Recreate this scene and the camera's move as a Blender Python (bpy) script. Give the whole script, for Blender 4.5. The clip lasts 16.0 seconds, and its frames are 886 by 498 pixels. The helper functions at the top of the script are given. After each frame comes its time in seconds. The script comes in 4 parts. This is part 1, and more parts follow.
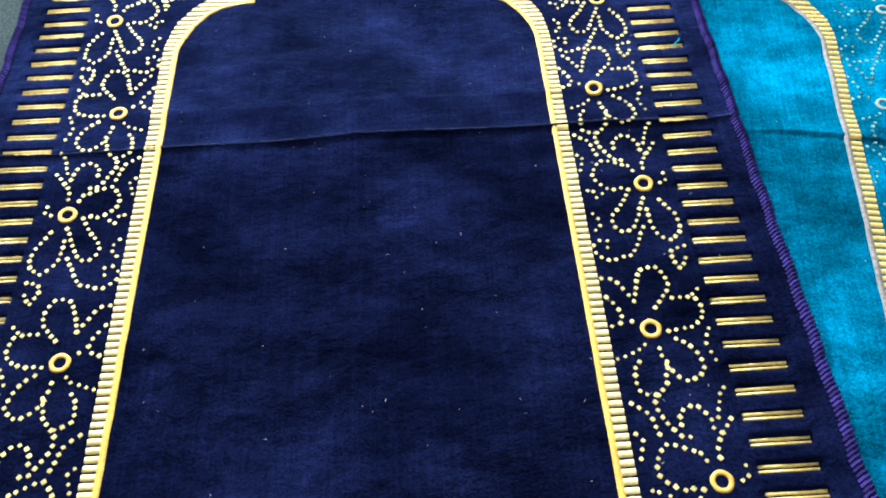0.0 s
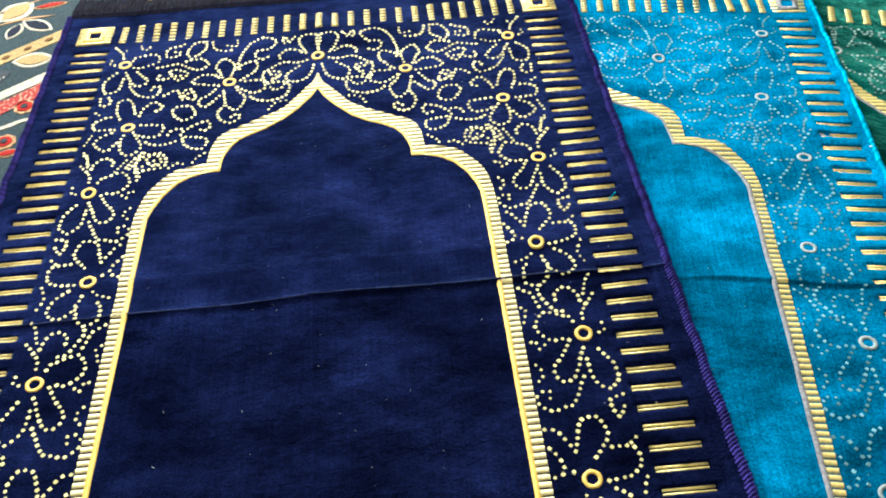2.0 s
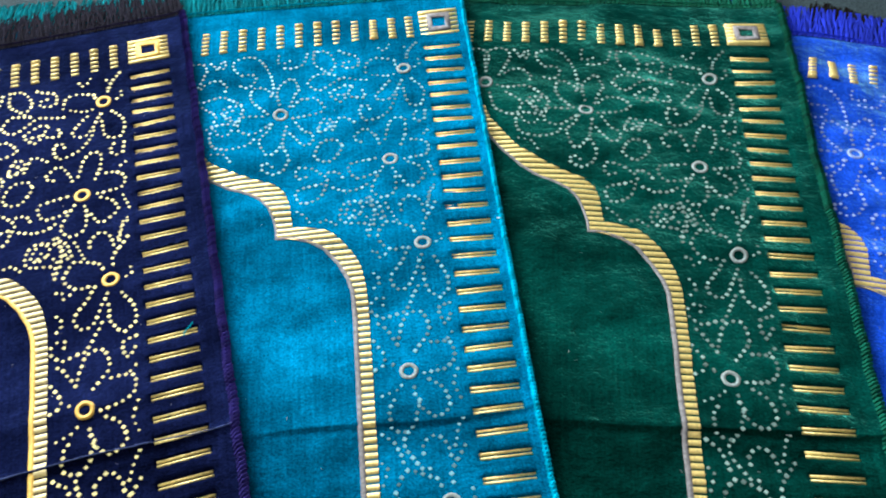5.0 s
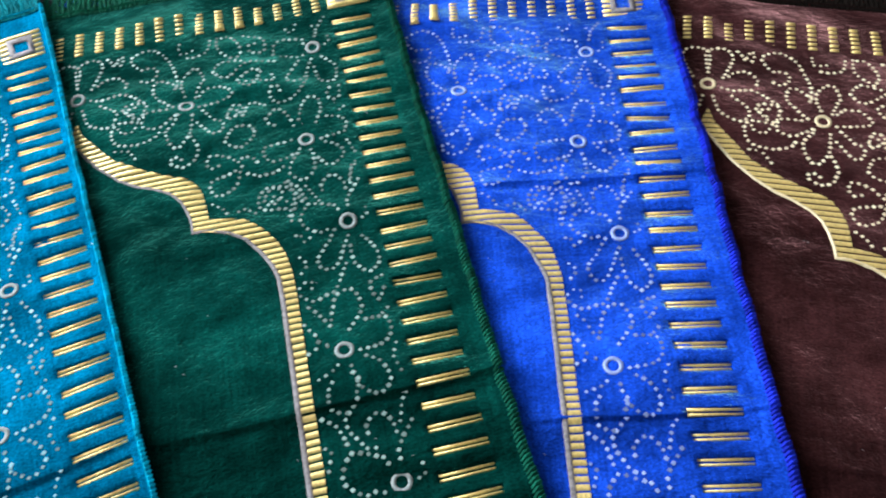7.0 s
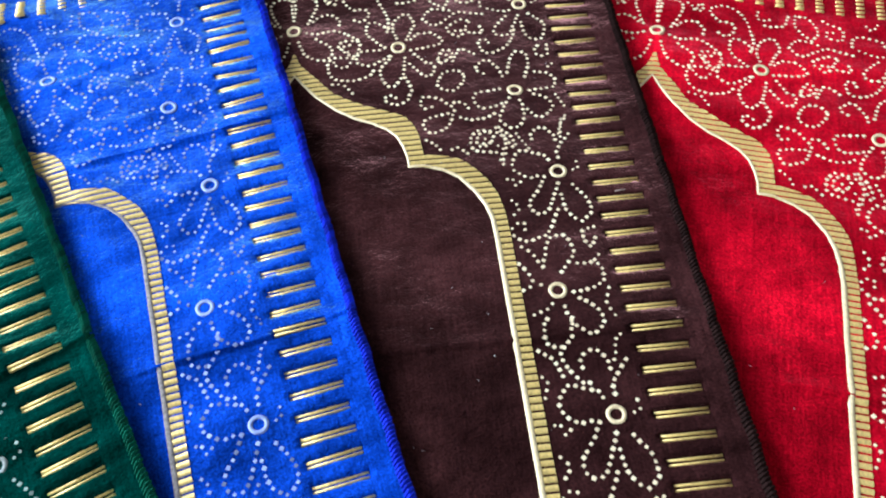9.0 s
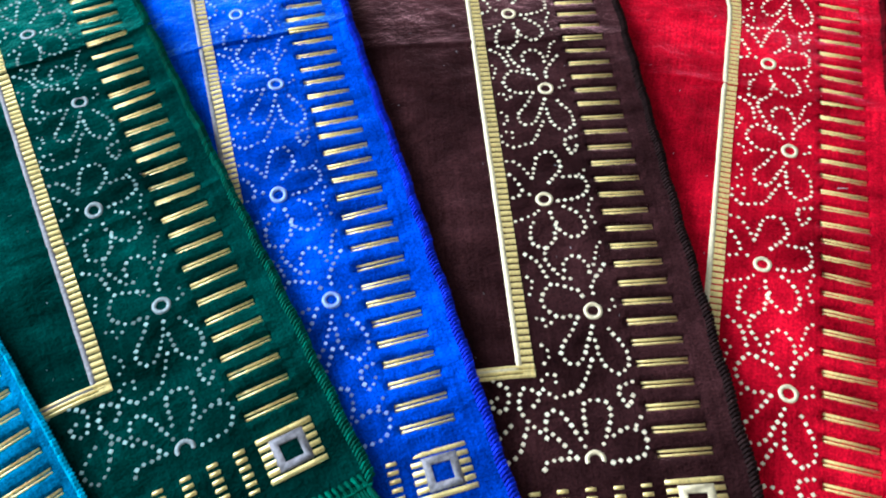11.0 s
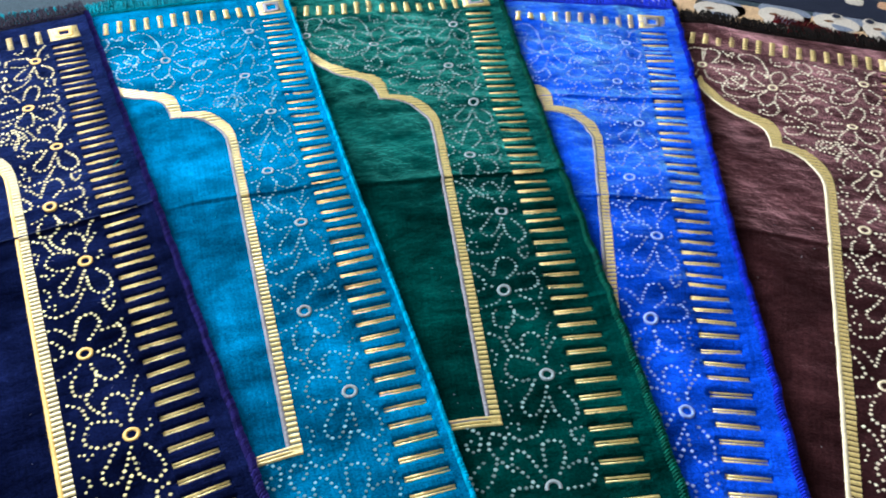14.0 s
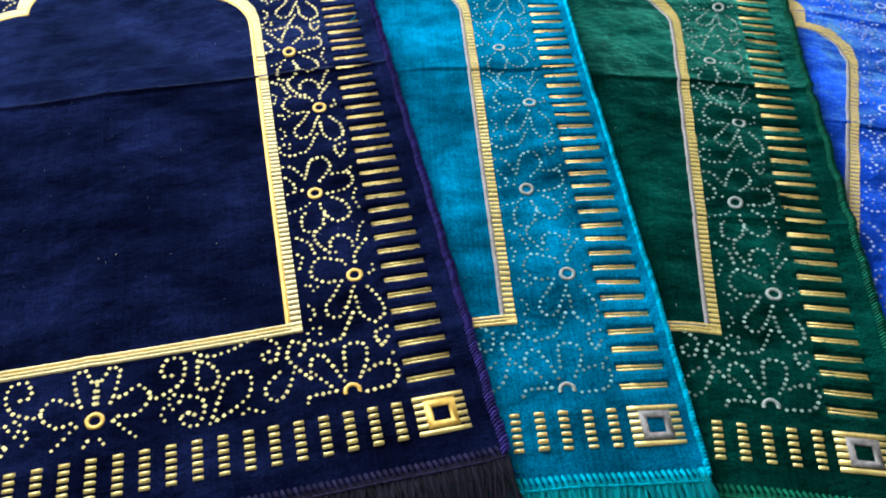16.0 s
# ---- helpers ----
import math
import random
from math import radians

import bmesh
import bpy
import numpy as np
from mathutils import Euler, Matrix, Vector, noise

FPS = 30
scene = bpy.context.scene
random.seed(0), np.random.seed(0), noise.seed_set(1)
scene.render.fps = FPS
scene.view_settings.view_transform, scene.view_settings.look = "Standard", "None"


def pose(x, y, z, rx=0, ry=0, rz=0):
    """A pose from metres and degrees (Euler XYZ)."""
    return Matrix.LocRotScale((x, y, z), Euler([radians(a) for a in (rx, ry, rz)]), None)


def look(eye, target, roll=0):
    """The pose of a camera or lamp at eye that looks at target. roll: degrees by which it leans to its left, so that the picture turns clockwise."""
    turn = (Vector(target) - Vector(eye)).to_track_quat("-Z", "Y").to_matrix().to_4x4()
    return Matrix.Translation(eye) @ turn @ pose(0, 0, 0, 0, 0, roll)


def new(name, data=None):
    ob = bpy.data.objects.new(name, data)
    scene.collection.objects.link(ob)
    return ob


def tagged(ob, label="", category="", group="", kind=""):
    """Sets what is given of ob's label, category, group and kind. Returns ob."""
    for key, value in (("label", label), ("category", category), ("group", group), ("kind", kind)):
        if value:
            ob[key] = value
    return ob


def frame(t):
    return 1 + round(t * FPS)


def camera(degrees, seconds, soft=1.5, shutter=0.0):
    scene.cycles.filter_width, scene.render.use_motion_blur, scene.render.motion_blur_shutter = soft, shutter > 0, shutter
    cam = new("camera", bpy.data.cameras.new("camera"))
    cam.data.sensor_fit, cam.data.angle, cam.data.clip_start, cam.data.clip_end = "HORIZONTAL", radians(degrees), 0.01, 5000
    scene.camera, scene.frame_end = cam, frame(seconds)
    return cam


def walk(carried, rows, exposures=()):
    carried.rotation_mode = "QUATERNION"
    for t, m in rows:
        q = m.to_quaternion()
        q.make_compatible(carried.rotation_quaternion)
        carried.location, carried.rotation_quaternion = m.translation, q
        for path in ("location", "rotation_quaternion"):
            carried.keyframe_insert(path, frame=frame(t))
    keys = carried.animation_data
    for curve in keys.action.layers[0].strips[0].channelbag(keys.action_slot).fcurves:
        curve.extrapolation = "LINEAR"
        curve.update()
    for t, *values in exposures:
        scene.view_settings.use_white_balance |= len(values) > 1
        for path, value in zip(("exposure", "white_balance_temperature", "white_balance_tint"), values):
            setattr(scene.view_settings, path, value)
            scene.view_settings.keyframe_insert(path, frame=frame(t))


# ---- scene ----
cam = camera(56.1, 16.0, 1.95, 0.2)
PATH = [
    (0, (0.1516, 0.1579, 0.5629), (0.1028, 1.3663, -1.1787), -0),
    (0.5, (0.1611, 0.1664, 0.5830), (0.1124, 1.4448, -1.1077), 0),
    (1, (0.1728, 0.1611, 0.5947), (0.1060, 1.5137, -1.0367), -1),
    (1.5, (0.1834, 0.1611, 0.6074), (0.1261, 1.5593, -0.9858), -1.5),
    (2, (0.1940, 0.1632, 0.6169), (0.1516, 1.5995, -0.9423), -1.6),
    (2.5, (0.2067, 0.1685, 0.6254), (0.1781, 1.6536, -0.8872), -1.4),
    (3, (0.2343, 0.2152, 0.6159), (0.2279, 1.6949, -0.9010), -0.7),
    (3.5, (0.2915, 0.3042, 0.6339), (0.3106, 1.6971, -0.9635), -0.5),
    (4, (0.3689, 0.3604, 0.6349), (0.4219, 1.6875, -1.0176), -0.1),
    (4.5, (0.4558, 0.3922, 0.6371), (0.5735, 1.6547, -1.0621), -0.4),
    (4.7, (0.4844, 0.3964, 0.6434), (0.6318, 1.6430, -1.0653), -0.5),
    (6.8, (0.7229, 0.3498, 0.6010), (1.1883, 1.4819, -1.1300), -2.2),
    (7, (0.7494, 0.3445, 0.6042), (1.2635, 1.4543, -1.1278), -2),
    (7.5, (0.8098, 0.3201, 0.6074), (1.4405, 1.3780, -1.1183), -1.9),
    (8, (0.8777, 0.2798, 0.6000), (1.6165, 1.2444, -1.1384), -1.6),
    (8.2, (0.9137, 0.2586, 0.6000), (1.7055, 1.1808, -1.1363), -1.2),
    (10.3, (0.7823, -0.0201, 0.6243), (1.6091, 0.8215, -1.1374), 1.5),
    (10.5, (0.7494, -0.0562, 0.6190), (1.5614, 0.7908, -1.1459), 1.6),
    (11, (0.6837, -0.1166, 0.6212), (1.4925, 0.7431, -1.1406), 2.5),
    (11.5, (0.6169, -0.1601, 0.6360), (1.4215, 0.7749, -1.0876), 4),
    (11.8, (0.5703, -0.1866, 0.6477), (1.3303, 0.8480, -1.0388), 3.2),
    (12, (0.5342, -0.1887, 0.6551), (1.2603, 0.9148, -1.0038), 2.9),
    (12.5, (0.5024, -0.1770, 0.6720), (1.1808, 1.0738, -0.8989), 1.9),
    (13, (0.4908, -0.1738, 0.6869), (1.2254, 1.1448, -0.8024), 2.6),
    (13.5, (0.4664, -0.1760, 0.6954), (1.1554, 1.2222, -0.7409), 2.9),
    (14, (0.4357, -0.1707, 0.6858), (1.0155, 1.2688, -0.7579), 2.4),
    (14.5, (0.4060, -0.1664, 0.6879), (0.8597, 1.2964, -0.7780), 1.7),
    (15, (0.3816, -0.1717, 0.6795), (0.7484, 1.3059, -0.7950), 2),
    (15.5, (0.3540, -0.1770, 0.6678), (0.6360, 1.2794, -0.8469), 2.4),
    (16, (0.3392, -0.1696, 0.6392), (0.5576, 1.2169, -0.9498), 2.7),
]
EXPOSURES = [(0.0, 0.60, 6700, 2), (1.0, 0.56, 6700, 2), (2.5, 0.27, 6650, 0), (3.5, 0.10, 6600, 3), (4.5, 0.06, 6550, 4), (7.0, 0.10, 6400, 11), (11.0, 0.50, 5480, 7), (13.0, 0.42, 5330, 14), (14.5, 0.26, 6200, 9), (16.0, 0.25, 6550, 4)]
walk(cam, [(t, look(eye, target, roll)) for t, eye, target, roll in PATH], EXPOSURES)

# ---- light ----
world = bpy.data.worlds.new("sky")
scene.world = world
world.use_nodes = True
wn = world.node_tree
sky = wn.nodes.new("ShaderNodeTexSky")
sky.sky_type, sky.sun_disc = "NISHITA", False
sky.sun_elevation, sky.sun_rotation = radians(38), radians(-25)
wn.links.new(sky.outputs[0], wn.nodes["Background"].inputs[0])
wn.nodes["Background"].inputs[1].default_value = 0.1

lamp = bpy.data.lights.new("window_light", "AREA")
lamp.shape, lamp.size, lamp.size_y, lamp.energy, lamp.color = "RECTANGLE", 2.5, 1.6, 180, (1.0, 0.99, 0.97)
lamp_ob = new("window_light", lamp)
lamp_ob.matrix_world = look((-0.6, 2.74, 1.45), (0.45, 0.6, 0.0))


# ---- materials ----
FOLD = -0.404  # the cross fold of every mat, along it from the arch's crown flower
def material(name, rough=0.8, metal=0.0, spec=0.3):
    m = bpy.data.materials.new(name)
    m.use_nodes = True
    b = m.node_tree.nodes["Principled BSDF"]
    b.inputs["Roughness"].default_value = rough
    b.inputs["Metallic"].default_value = metal
    b.inputs["Specular IOR Level"].default_value = spec
    return m, m.node_tree, b


def noise_node(nt, coord, scale, stretch=(1, 1, 1), detail=3.0, rough=0.55, turn=0.0):
    mp = nt.nodes.new("ShaderNodeMapping")
    mp.inputs["Scale"].default_value = stretch
    mp.inputs["Rotation"].default_value = (0, 0, turn)
    nt.links.new(coord, mp.inputs[0])
    n = nt.nodes.new("ShaderNodeTexNoise")
    n.inputs["Scale"].default_value, n.inputs["Detail"].default_value = scale, detail
    n.inputs["Roughness"].default_value = rough
    nt.links.new(mp.outputs[0], n.inputs["Vector"])
    return n.outputs["Fac"]


def ramp(nt, fac, stops):
    r = nt.nodes.new("ShaderNodeValToRGB")
    while len(r.color_ramp.elements) < len(stops):
        r.color_ramp.elements.new(0.5)
    for e, (p, c) in zip(r.color_ramp.elements, stops):
        e.position, e.color = p, (*c, 1)
    nt.links.new(fac, r.inputs[0])
    return r.outputs[0]


def bump(nt, height, strength, distance, under=None):
    b = nt.nodes.new("ShaderNodeBump")
    b.inputs["Strength"].default_value, b.inputs["Distance"].default_value = strength, distance
    nt.links.new(height, b.inputs["Height"])
    if under:
        nt.links.new(under, b.inputs["Normal"])
    return b.outputs[0]


def mixed(nt, a, b, fac, kind="MULTIPLY"):
    x = nt.nodes.new("ShaderNodeMix")
    x.data_type, x.blend_type = "RGBA", kind
    x.inputs["Factor"].default_value = fac
    nt.links.new(a, x.inputs["A"])
    nt.links.new(b, x.inputs["B"])
    return x.outputs["Result"]


def velvet(name, colour, sheen_tint, lay, sheen, rub):
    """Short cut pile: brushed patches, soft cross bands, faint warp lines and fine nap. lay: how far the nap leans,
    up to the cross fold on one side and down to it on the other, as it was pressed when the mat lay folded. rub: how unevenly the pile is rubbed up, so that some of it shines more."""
    m, nt, b = material(name, 0.9, 0.0, 0.0)
    co = nt.nodes.new("ShaderNodeTexCoord").outputs["Object"]
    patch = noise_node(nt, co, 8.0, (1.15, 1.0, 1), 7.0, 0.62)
    band = noise_node(nt, co, 6.0, (1.0, 2.6, 1), 2.0, 0.45, 0.08)
    streak = noise_node(nt, co, 45.0, (8, 0.3, 1), 4.0, 0.65)
    drift = noise_node(nt, co, 10.0, (1, 1.1, 1), 1.5, 0.4)
    cross = noise_node(nt, co, 70.0, (0.5, 8, 1), 2.0)
    nap = noise_node(nt, co, 520.0, (1, 1, 1), 2.0)
    crush = noise_node(nt, co, 30.0, (1.0, 1.35, 1), 4.0, 0.55)
    c = colour
    # the brushed pile's uneven sheen is put into the base colour by noise
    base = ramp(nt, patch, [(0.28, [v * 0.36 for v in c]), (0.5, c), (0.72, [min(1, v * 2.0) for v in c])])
    base = mixed(nt, base, ramp(nt, band, [(0.3, (0.7,) * 3), (0.5, (1.0,) * 3), (0.7, (1.35,) * 3)]), 0.7)
    base = mixed(nt, base, ramp(nt, streak, [(0.35, (0.55,) * 3), (0.65, (1.5,) * 3)]), 0.4)
    base = mixed(nt, base, ramp(nt, crush, [(0.32, (0.6,) * 3), (0.5, (1.0,) * 3), (0.68, (1.4,) * 3)]), 0.5)
    base = mixed(nt, base, ramp(nt, cross, [(0.35, (0.8,) * 3), (0.65, (1.2,) * 3)]), 0.06)
    base = mixed(nt, base, ramp(nt, nap, [(0.3, (0.4,) * 3), (0.7, (1.5,) * 3)]), 0.75)
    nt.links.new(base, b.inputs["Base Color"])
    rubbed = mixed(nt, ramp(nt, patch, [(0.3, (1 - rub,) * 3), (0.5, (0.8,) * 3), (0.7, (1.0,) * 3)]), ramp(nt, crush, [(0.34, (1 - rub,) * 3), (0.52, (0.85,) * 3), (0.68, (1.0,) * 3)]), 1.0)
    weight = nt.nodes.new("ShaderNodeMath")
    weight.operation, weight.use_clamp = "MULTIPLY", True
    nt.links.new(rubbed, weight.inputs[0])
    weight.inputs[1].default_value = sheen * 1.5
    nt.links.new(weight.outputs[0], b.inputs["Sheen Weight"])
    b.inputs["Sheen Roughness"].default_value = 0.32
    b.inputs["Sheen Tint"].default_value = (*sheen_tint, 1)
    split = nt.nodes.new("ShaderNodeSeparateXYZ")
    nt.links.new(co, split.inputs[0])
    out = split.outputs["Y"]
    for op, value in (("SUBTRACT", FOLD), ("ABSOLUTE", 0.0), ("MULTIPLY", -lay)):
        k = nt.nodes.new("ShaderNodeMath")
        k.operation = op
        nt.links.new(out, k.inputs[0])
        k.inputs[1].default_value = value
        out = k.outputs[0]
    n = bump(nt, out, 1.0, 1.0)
    n = bump(nt, drift, 1.0, 0.022, n)
    n = bump(nt, band, 0.3, 0.008, n)
    n = bump(nt, streak, 0.2, 0.0015, n)
    n = bump(nt, crush, 0.6, 0.004 + 0.010 * rub, n)
    n = bump(nt, nap, 0.6, 0.0014, n)
    nt.links.new(n, b.inputs["Normal"])
    return m


def thread(name, colour, metal, rough, dark=0.6, twist=(14, 2, 2)):
    """Shiny embroidery yarn with a fine twist along it."""
    m, nt, b = material(name, rough, metal, 0.5)
    tc = nt.nodes.new("ShaderNodeTexCoord")
    co = tc.outputs["Object"]
    fine = noise_node(nt, co, 110.0, twist, 2.0)
    wide = noise_node(nt, co, 22.0, (1, 1, 1), 3.0)
    base = ramp(nt, fine, [(0.3, [v * dark for v in colour]), (0.6, colour), (0.8, [min(1, v * 1.12) for v in colour])])
    base = mixed(nt, base, ramp(nt, wide, [(0.3, (0.86, 0.83, 0.78)), (0.7, (1, 1, 1))]), 0.8)
    nt.links.new(base, b.inputs["Base Color"])
    nt.links.new(bump(nt, fine, 0.3, 0.0007), b.inputs["Normal"])
    b.inputs["Coat Weight"].default_value, b.inputs["Coat Roughness"].default_value = (0.7, 0.28) if metal > 0.2 else (0.0, 0.3)
    return m


def flecks(name, colour, dull=0.45):
    """Small stitched flecks; their uneven glint is put into the colour, fleck by fleck."""
    m, nt, b = material(name, 0.5, 0.1, 0.4)
    geo = nt.nodes.new("ShaderNodeNewGeometry")
    base = ramp(nt, geo.outputs["Random Per Island"], [(0.0, [v * dull for v in colour]), (0.55, colour), (1.0, [min(1, v * (2 - dull)) for v in colour])])
    nt.links.new(base, b.inputs["Base Color"])
    return m


def yarn(name, colour):
    m, nt, b = material(name, 0.8, 0.0, 0.06)
    geo = nt.nodes.new("ShaderNodeNewGeometry")
    c = colour
    base = ramp(nt, geo.outputs["Random Per Island"], [(0.0, [v * 0.55 for v in c]), (0.6, c), (1.0, [min(1, v * 1.4) for v in c])])
    nt.links.new(base, b.inputs["Base Color"])
    return m


def wool(name, colour, speck=0.0, other=(0.7, 0.6, 0.5)):
    """Woven rug pile in one dyed colour, or two colours mixed stitch by stitch."""
    m, nt, b = material(name, 0.95, 0.0, 0.1)
    co = nt.nodes.new("ShaderNodeTexCoord").outputs["Object"]
    knots = noise_node(nt, co, 420.0, (1, 1, 1), 2.0)
    wear = noise_node(nt, co, 9.0, (1, 1, 1), 4.0)
    c = colour
    if speck:
        cells = nt.nodes.new("ShaderNodeTexVoronoi")
        cells.inputs["Scale"].default_value = 230.0
        nt.links.new(co, cells.inputs["Vector"])
        base = ramp(nt, cells.outputs["Distance"], [(0.0, other), (speck, other), (speck + 0.12, c)])
    else:
        base = ramp(nt, knots, [(0.3, [v * 0.6 for v in c]), (0.7, [min(1, v * 1.3) for v in c])])
    base = mixed(nt, base, ramp(nt, wear, [(0.3, (0.75,) * 3), (0.7, (1.1,) * 3)]), 0.8)
    nt.links.new(base, b.inputs["Base Color"])
    nt.links.new(bump(nt, knots, 0.6, 0.002), b.inputs["Normal"])
    return m


def plaster(name, colour):
    m, nt, b = material(name, 0.9, 0.0, 0.2)
    co = nt.nodes.new("ShaderNodeTexCoord").outputs["Object"]
    n = noise_node(nt, co, 30.0)
    nt.links.new(ramp(nt, n, [(0.3, [v * 0.93 for v in colour]), (0.7, colour)]), b.inputs["Base Color"])
    nt.links.new(bump(nt, n, 0.2, 0.004), b.inputs["Normal"])
    return m


# paint of the added walls, kept dull to hold down the bounced fill
WHITE = plaster("wall_paint", (0.50, 0.47, 0.42))
CEILING = plaster("ceiling_paint", (0.66, 0.65, 0.62))
GOLD = thread("gold_thread", (1.0, 0.82, 0.32), 0.3, 0.30)
AMBER = thread("amber_gold_thread", (0.95, 0.62, 0.14), 0.12, 0.5, 0.7, (3, 3, 3))
CREAM = thread("cream_gold_thread", (0.96, 0.84, 0.46), 0.1, 0.45, 0.75, (3, 3, 3))
PALE = thread("pale_gold_thread", (0.94, 0.85, 0.58), 0.08, 0.5, 0.78, (3, 3, 3))
SILVER = thread("silver_thread", (0.27, 0.27, 0.31), 0.05, 0.7, 0.5, (3, 3, 3))
AQUA = flecks("silver_on_turquoise", (0.12, 0.33, 0.43))
MINT = flecks("silver_on_green", (0.23, 0.36, 0.36))
FROST = thread("frosted_silver_thread", (0.33, 0.42, 0.46), 0.0, 0.8, 0.55, (3, 3, 3))
ICE = flecks("silver_on_blue", (0.26, 0.37, 0.78))
STRAW = flecks("cream_gold_flecks", (0.76, 0.68, 0.31), 0.7)
CHAFF = flecks("pale_gold_flecks", (0.94, 0.86, 0.64), 0.8)

# ---- mesh helpers ----
def mesh_object(name, verts, faces, mat, parent=None, label="", smooth=False):
    me = bpy.data.meshes.new(name)
    me.from_pydata([tuple(v) for v in verts], [], faces)
    me.materials.append(mat)
    if smooth:
        me.polygons.foreach_set("use_smooth", [True] * len(me.polygons))
    ob = new(name, me)
    ob.parent = parent
    if label:
        tagged(ob, label)
    return ob


def shared(name, me, parent, m, label=""):
    ob = new(name, me)
    ob.parent = parent
    ob.matrix_basis = m
    if label:
        tagged(ob, label)
    return ob


def box_data(x0, x1, y0, y1, z0, z1):
    v = [(x, y, z) for z in (z0, z1) for y in (y0, y1) for x in (x0, x1)]
    f = [(0, 2, 3, 1), (4, 5, 7, 6), (0, 1, 5, 4), (1, 3, 7, 5), (3, 2, 6, 7), (2, 0, 4, 6)]
    return v, f


def smooth_line(points, step):
    """Evenly spaced places along a smooth curve through the points."""
    p = np.array(points, float)
    if len(p) > 2:
        q = np.vstack([2 * p[0] - p[1], p, 2 * p[-1] - p[-2]])
        s = np.linspace(0, 1, 14, endpoint=False)[:, None]
        c = [0.5 * (2 * q[i] + (q[i + 1] - q[i - 1]) * s + (2 * q[i - 1] - 5 * q[i] + 4 * q[i + 1] - q[i + 2]) * s ** 2
                    + (3 * q[i] - q[i - 1] - 3 * q[i + 1] + q[i + 2]) * s ** 3) for i in range(1, len(q) - 2)]
        p = np.vstack(c + [p[-1:]])
    run = np.concatenate([[0], np.cumsum(np.hypot(*np.diff(p, axis=0).T))])
    n = max(1, round(run[-1] / step))
    at = np.linspace(0, run[-1], n + 1)
    return np.stack([np.interp(at, run, p[:, 0]), np.interp(at, run, p[:, 1])], 1)


# ---- the room: unseen walls and ceiling, added to enclose the mats and bounce light ----
X0, X1, Y0, Y1, H = -2.4, 3.2, -2.4, 2.8, 2.5
FLOOR_Z = -0.014
v, f = box_data(X0 - 0.2, X1 + 0.2, Y0 - 0.2, Y1 + 0.2, FLOOR_Z - 0.15, FLOOR_Z)
tagged(mesh_object("floor", v, f, plaster("floor_screed", (0.35, 0.33, 0.3))), "plain grey floor under the rug", "floor", kind="structure")
v, f = box_data(X0 - 0.2, X1 + 0.2, Y0 - 0.2, Y1 + 0.2, H, H + 0.15)
tagged(mesh_object("ceiling", v, f, CEILING), "added plain white ceiling, out of view", "ceiling", kind="structure")
for name, ext in (("wall_south", (X0 - 0.2, X1 + 0.2, Y0 - 0.2, Y0)), ("wall_east", (X1, X1 + 0.2, Y0, Y1)), ("wall_west", (X0 - 0.2, X0, Y0, Y1))):
    v, f = box_data(*ext, FLOOR_Z, H)
    tagged(mesh_object(name, v, f, WHITE), "added plain beige wall, out of view", "wall", kind="structure")
WX0, WX1, WZ0, WZ1 = -1.9, 0.7, 0.6, 2.25
vs, fs = [], []
for ext in ((X0 - 0.2, WX0, 0, H), (WX1, X1 + 0.2, 0, H), (WX0, WX1, 0, WZ0), (WX0, WX1, WZ1, H)):
    v, f = box_data(ext[0], ext[1], Y1, Y1 + 0.2, ext[2] + (FLOOR_Z if ext[2] == 0 else 0), ext[3])
    fs += [tuple(i + len(vs) for i in q) for q in f]
    vs += v
tagged(mesh_object("wall_north", vs, fs, WHITE), "added beige wall, out of view, with a wide window opening", "wall", kind="structure")

# ---- the patterned rug ----
RUG_Z = -0.009
SLATE, INK = wool("slate_wool", (0.040, 0.064, 0.080)), wool("ink_wool", (0.018, 0.024, 0.045))
IVORY, SAND = wool("ivory_wool", (0.58, 0.54, 0.46)), wool("sand_wool", (0.46, 0.32, 0.16))
RED, PEACH = wool("red_wool", (0.40, 0.025, 0.025)), wool("peach_wool", (0.55, 0.33, 0.19))
BROWN, MOSS = wool("brown_wool", (0.16, 0.08, 0.04)), wool("grey_blue_wool", (0.20, 0.24, 0.31), 0.3, (0.10, 0.13, 0.19))
PANEL = wool("light_sand_wool", (0.60, 0.42, 0.24))
ROSE = wool("red_and_cream_wool", (0.36, 0.05, 0.05), 0.3, (0.5, 0.38, 0.28))
rug = tagged(new("patterned_rug"), "slate blue oriental rug with red flowers and sand stripes", "rug")
v, f = box_data(X0 + 0.3, X1 - 0.3, Y0 + 0.3, Y1 - 0.3, FLOOR_Z, RUG_Z)
mesh_object("rug_ground", v, f, SLATE, rug, "slate blue wool ground")


def tuft(name, outline, mat, x, y, turn, level=1, label=""):
    """A raised patch of pile with this outline, 1 mm proud of the ground for each level."""
    n = len(outline)
    a, z = radians(turn), RUG_Z + 0.0009 * level
    c, s = math.cos(a), math.sin(a)
    ring = [(x + c * u - s * w, y + s * u + c * w) for u, w in outline]
    mx, my = sum(p[0] for p in ring) / n, sum(p[1] for p in ring) / n
    verts = [(*p, RUG_Z - 0.001) for p in ring] + [(*p, z - 0.0003) for p in ring]
    verts += [(mx + (p[0] - mx) * 0.94, my + (p[1] - my) * 0.94, z) for p in ring]
    faces = [(k + i, k + (i + 1) % n, k + n + (i + 1) % n, k + n + i) for k in (0, n) for i in range(n)]
    faces.append(tuple(range(2 * n, 3 * n)))
    return mesh_object(name, verts, faces, mat, rug, label)


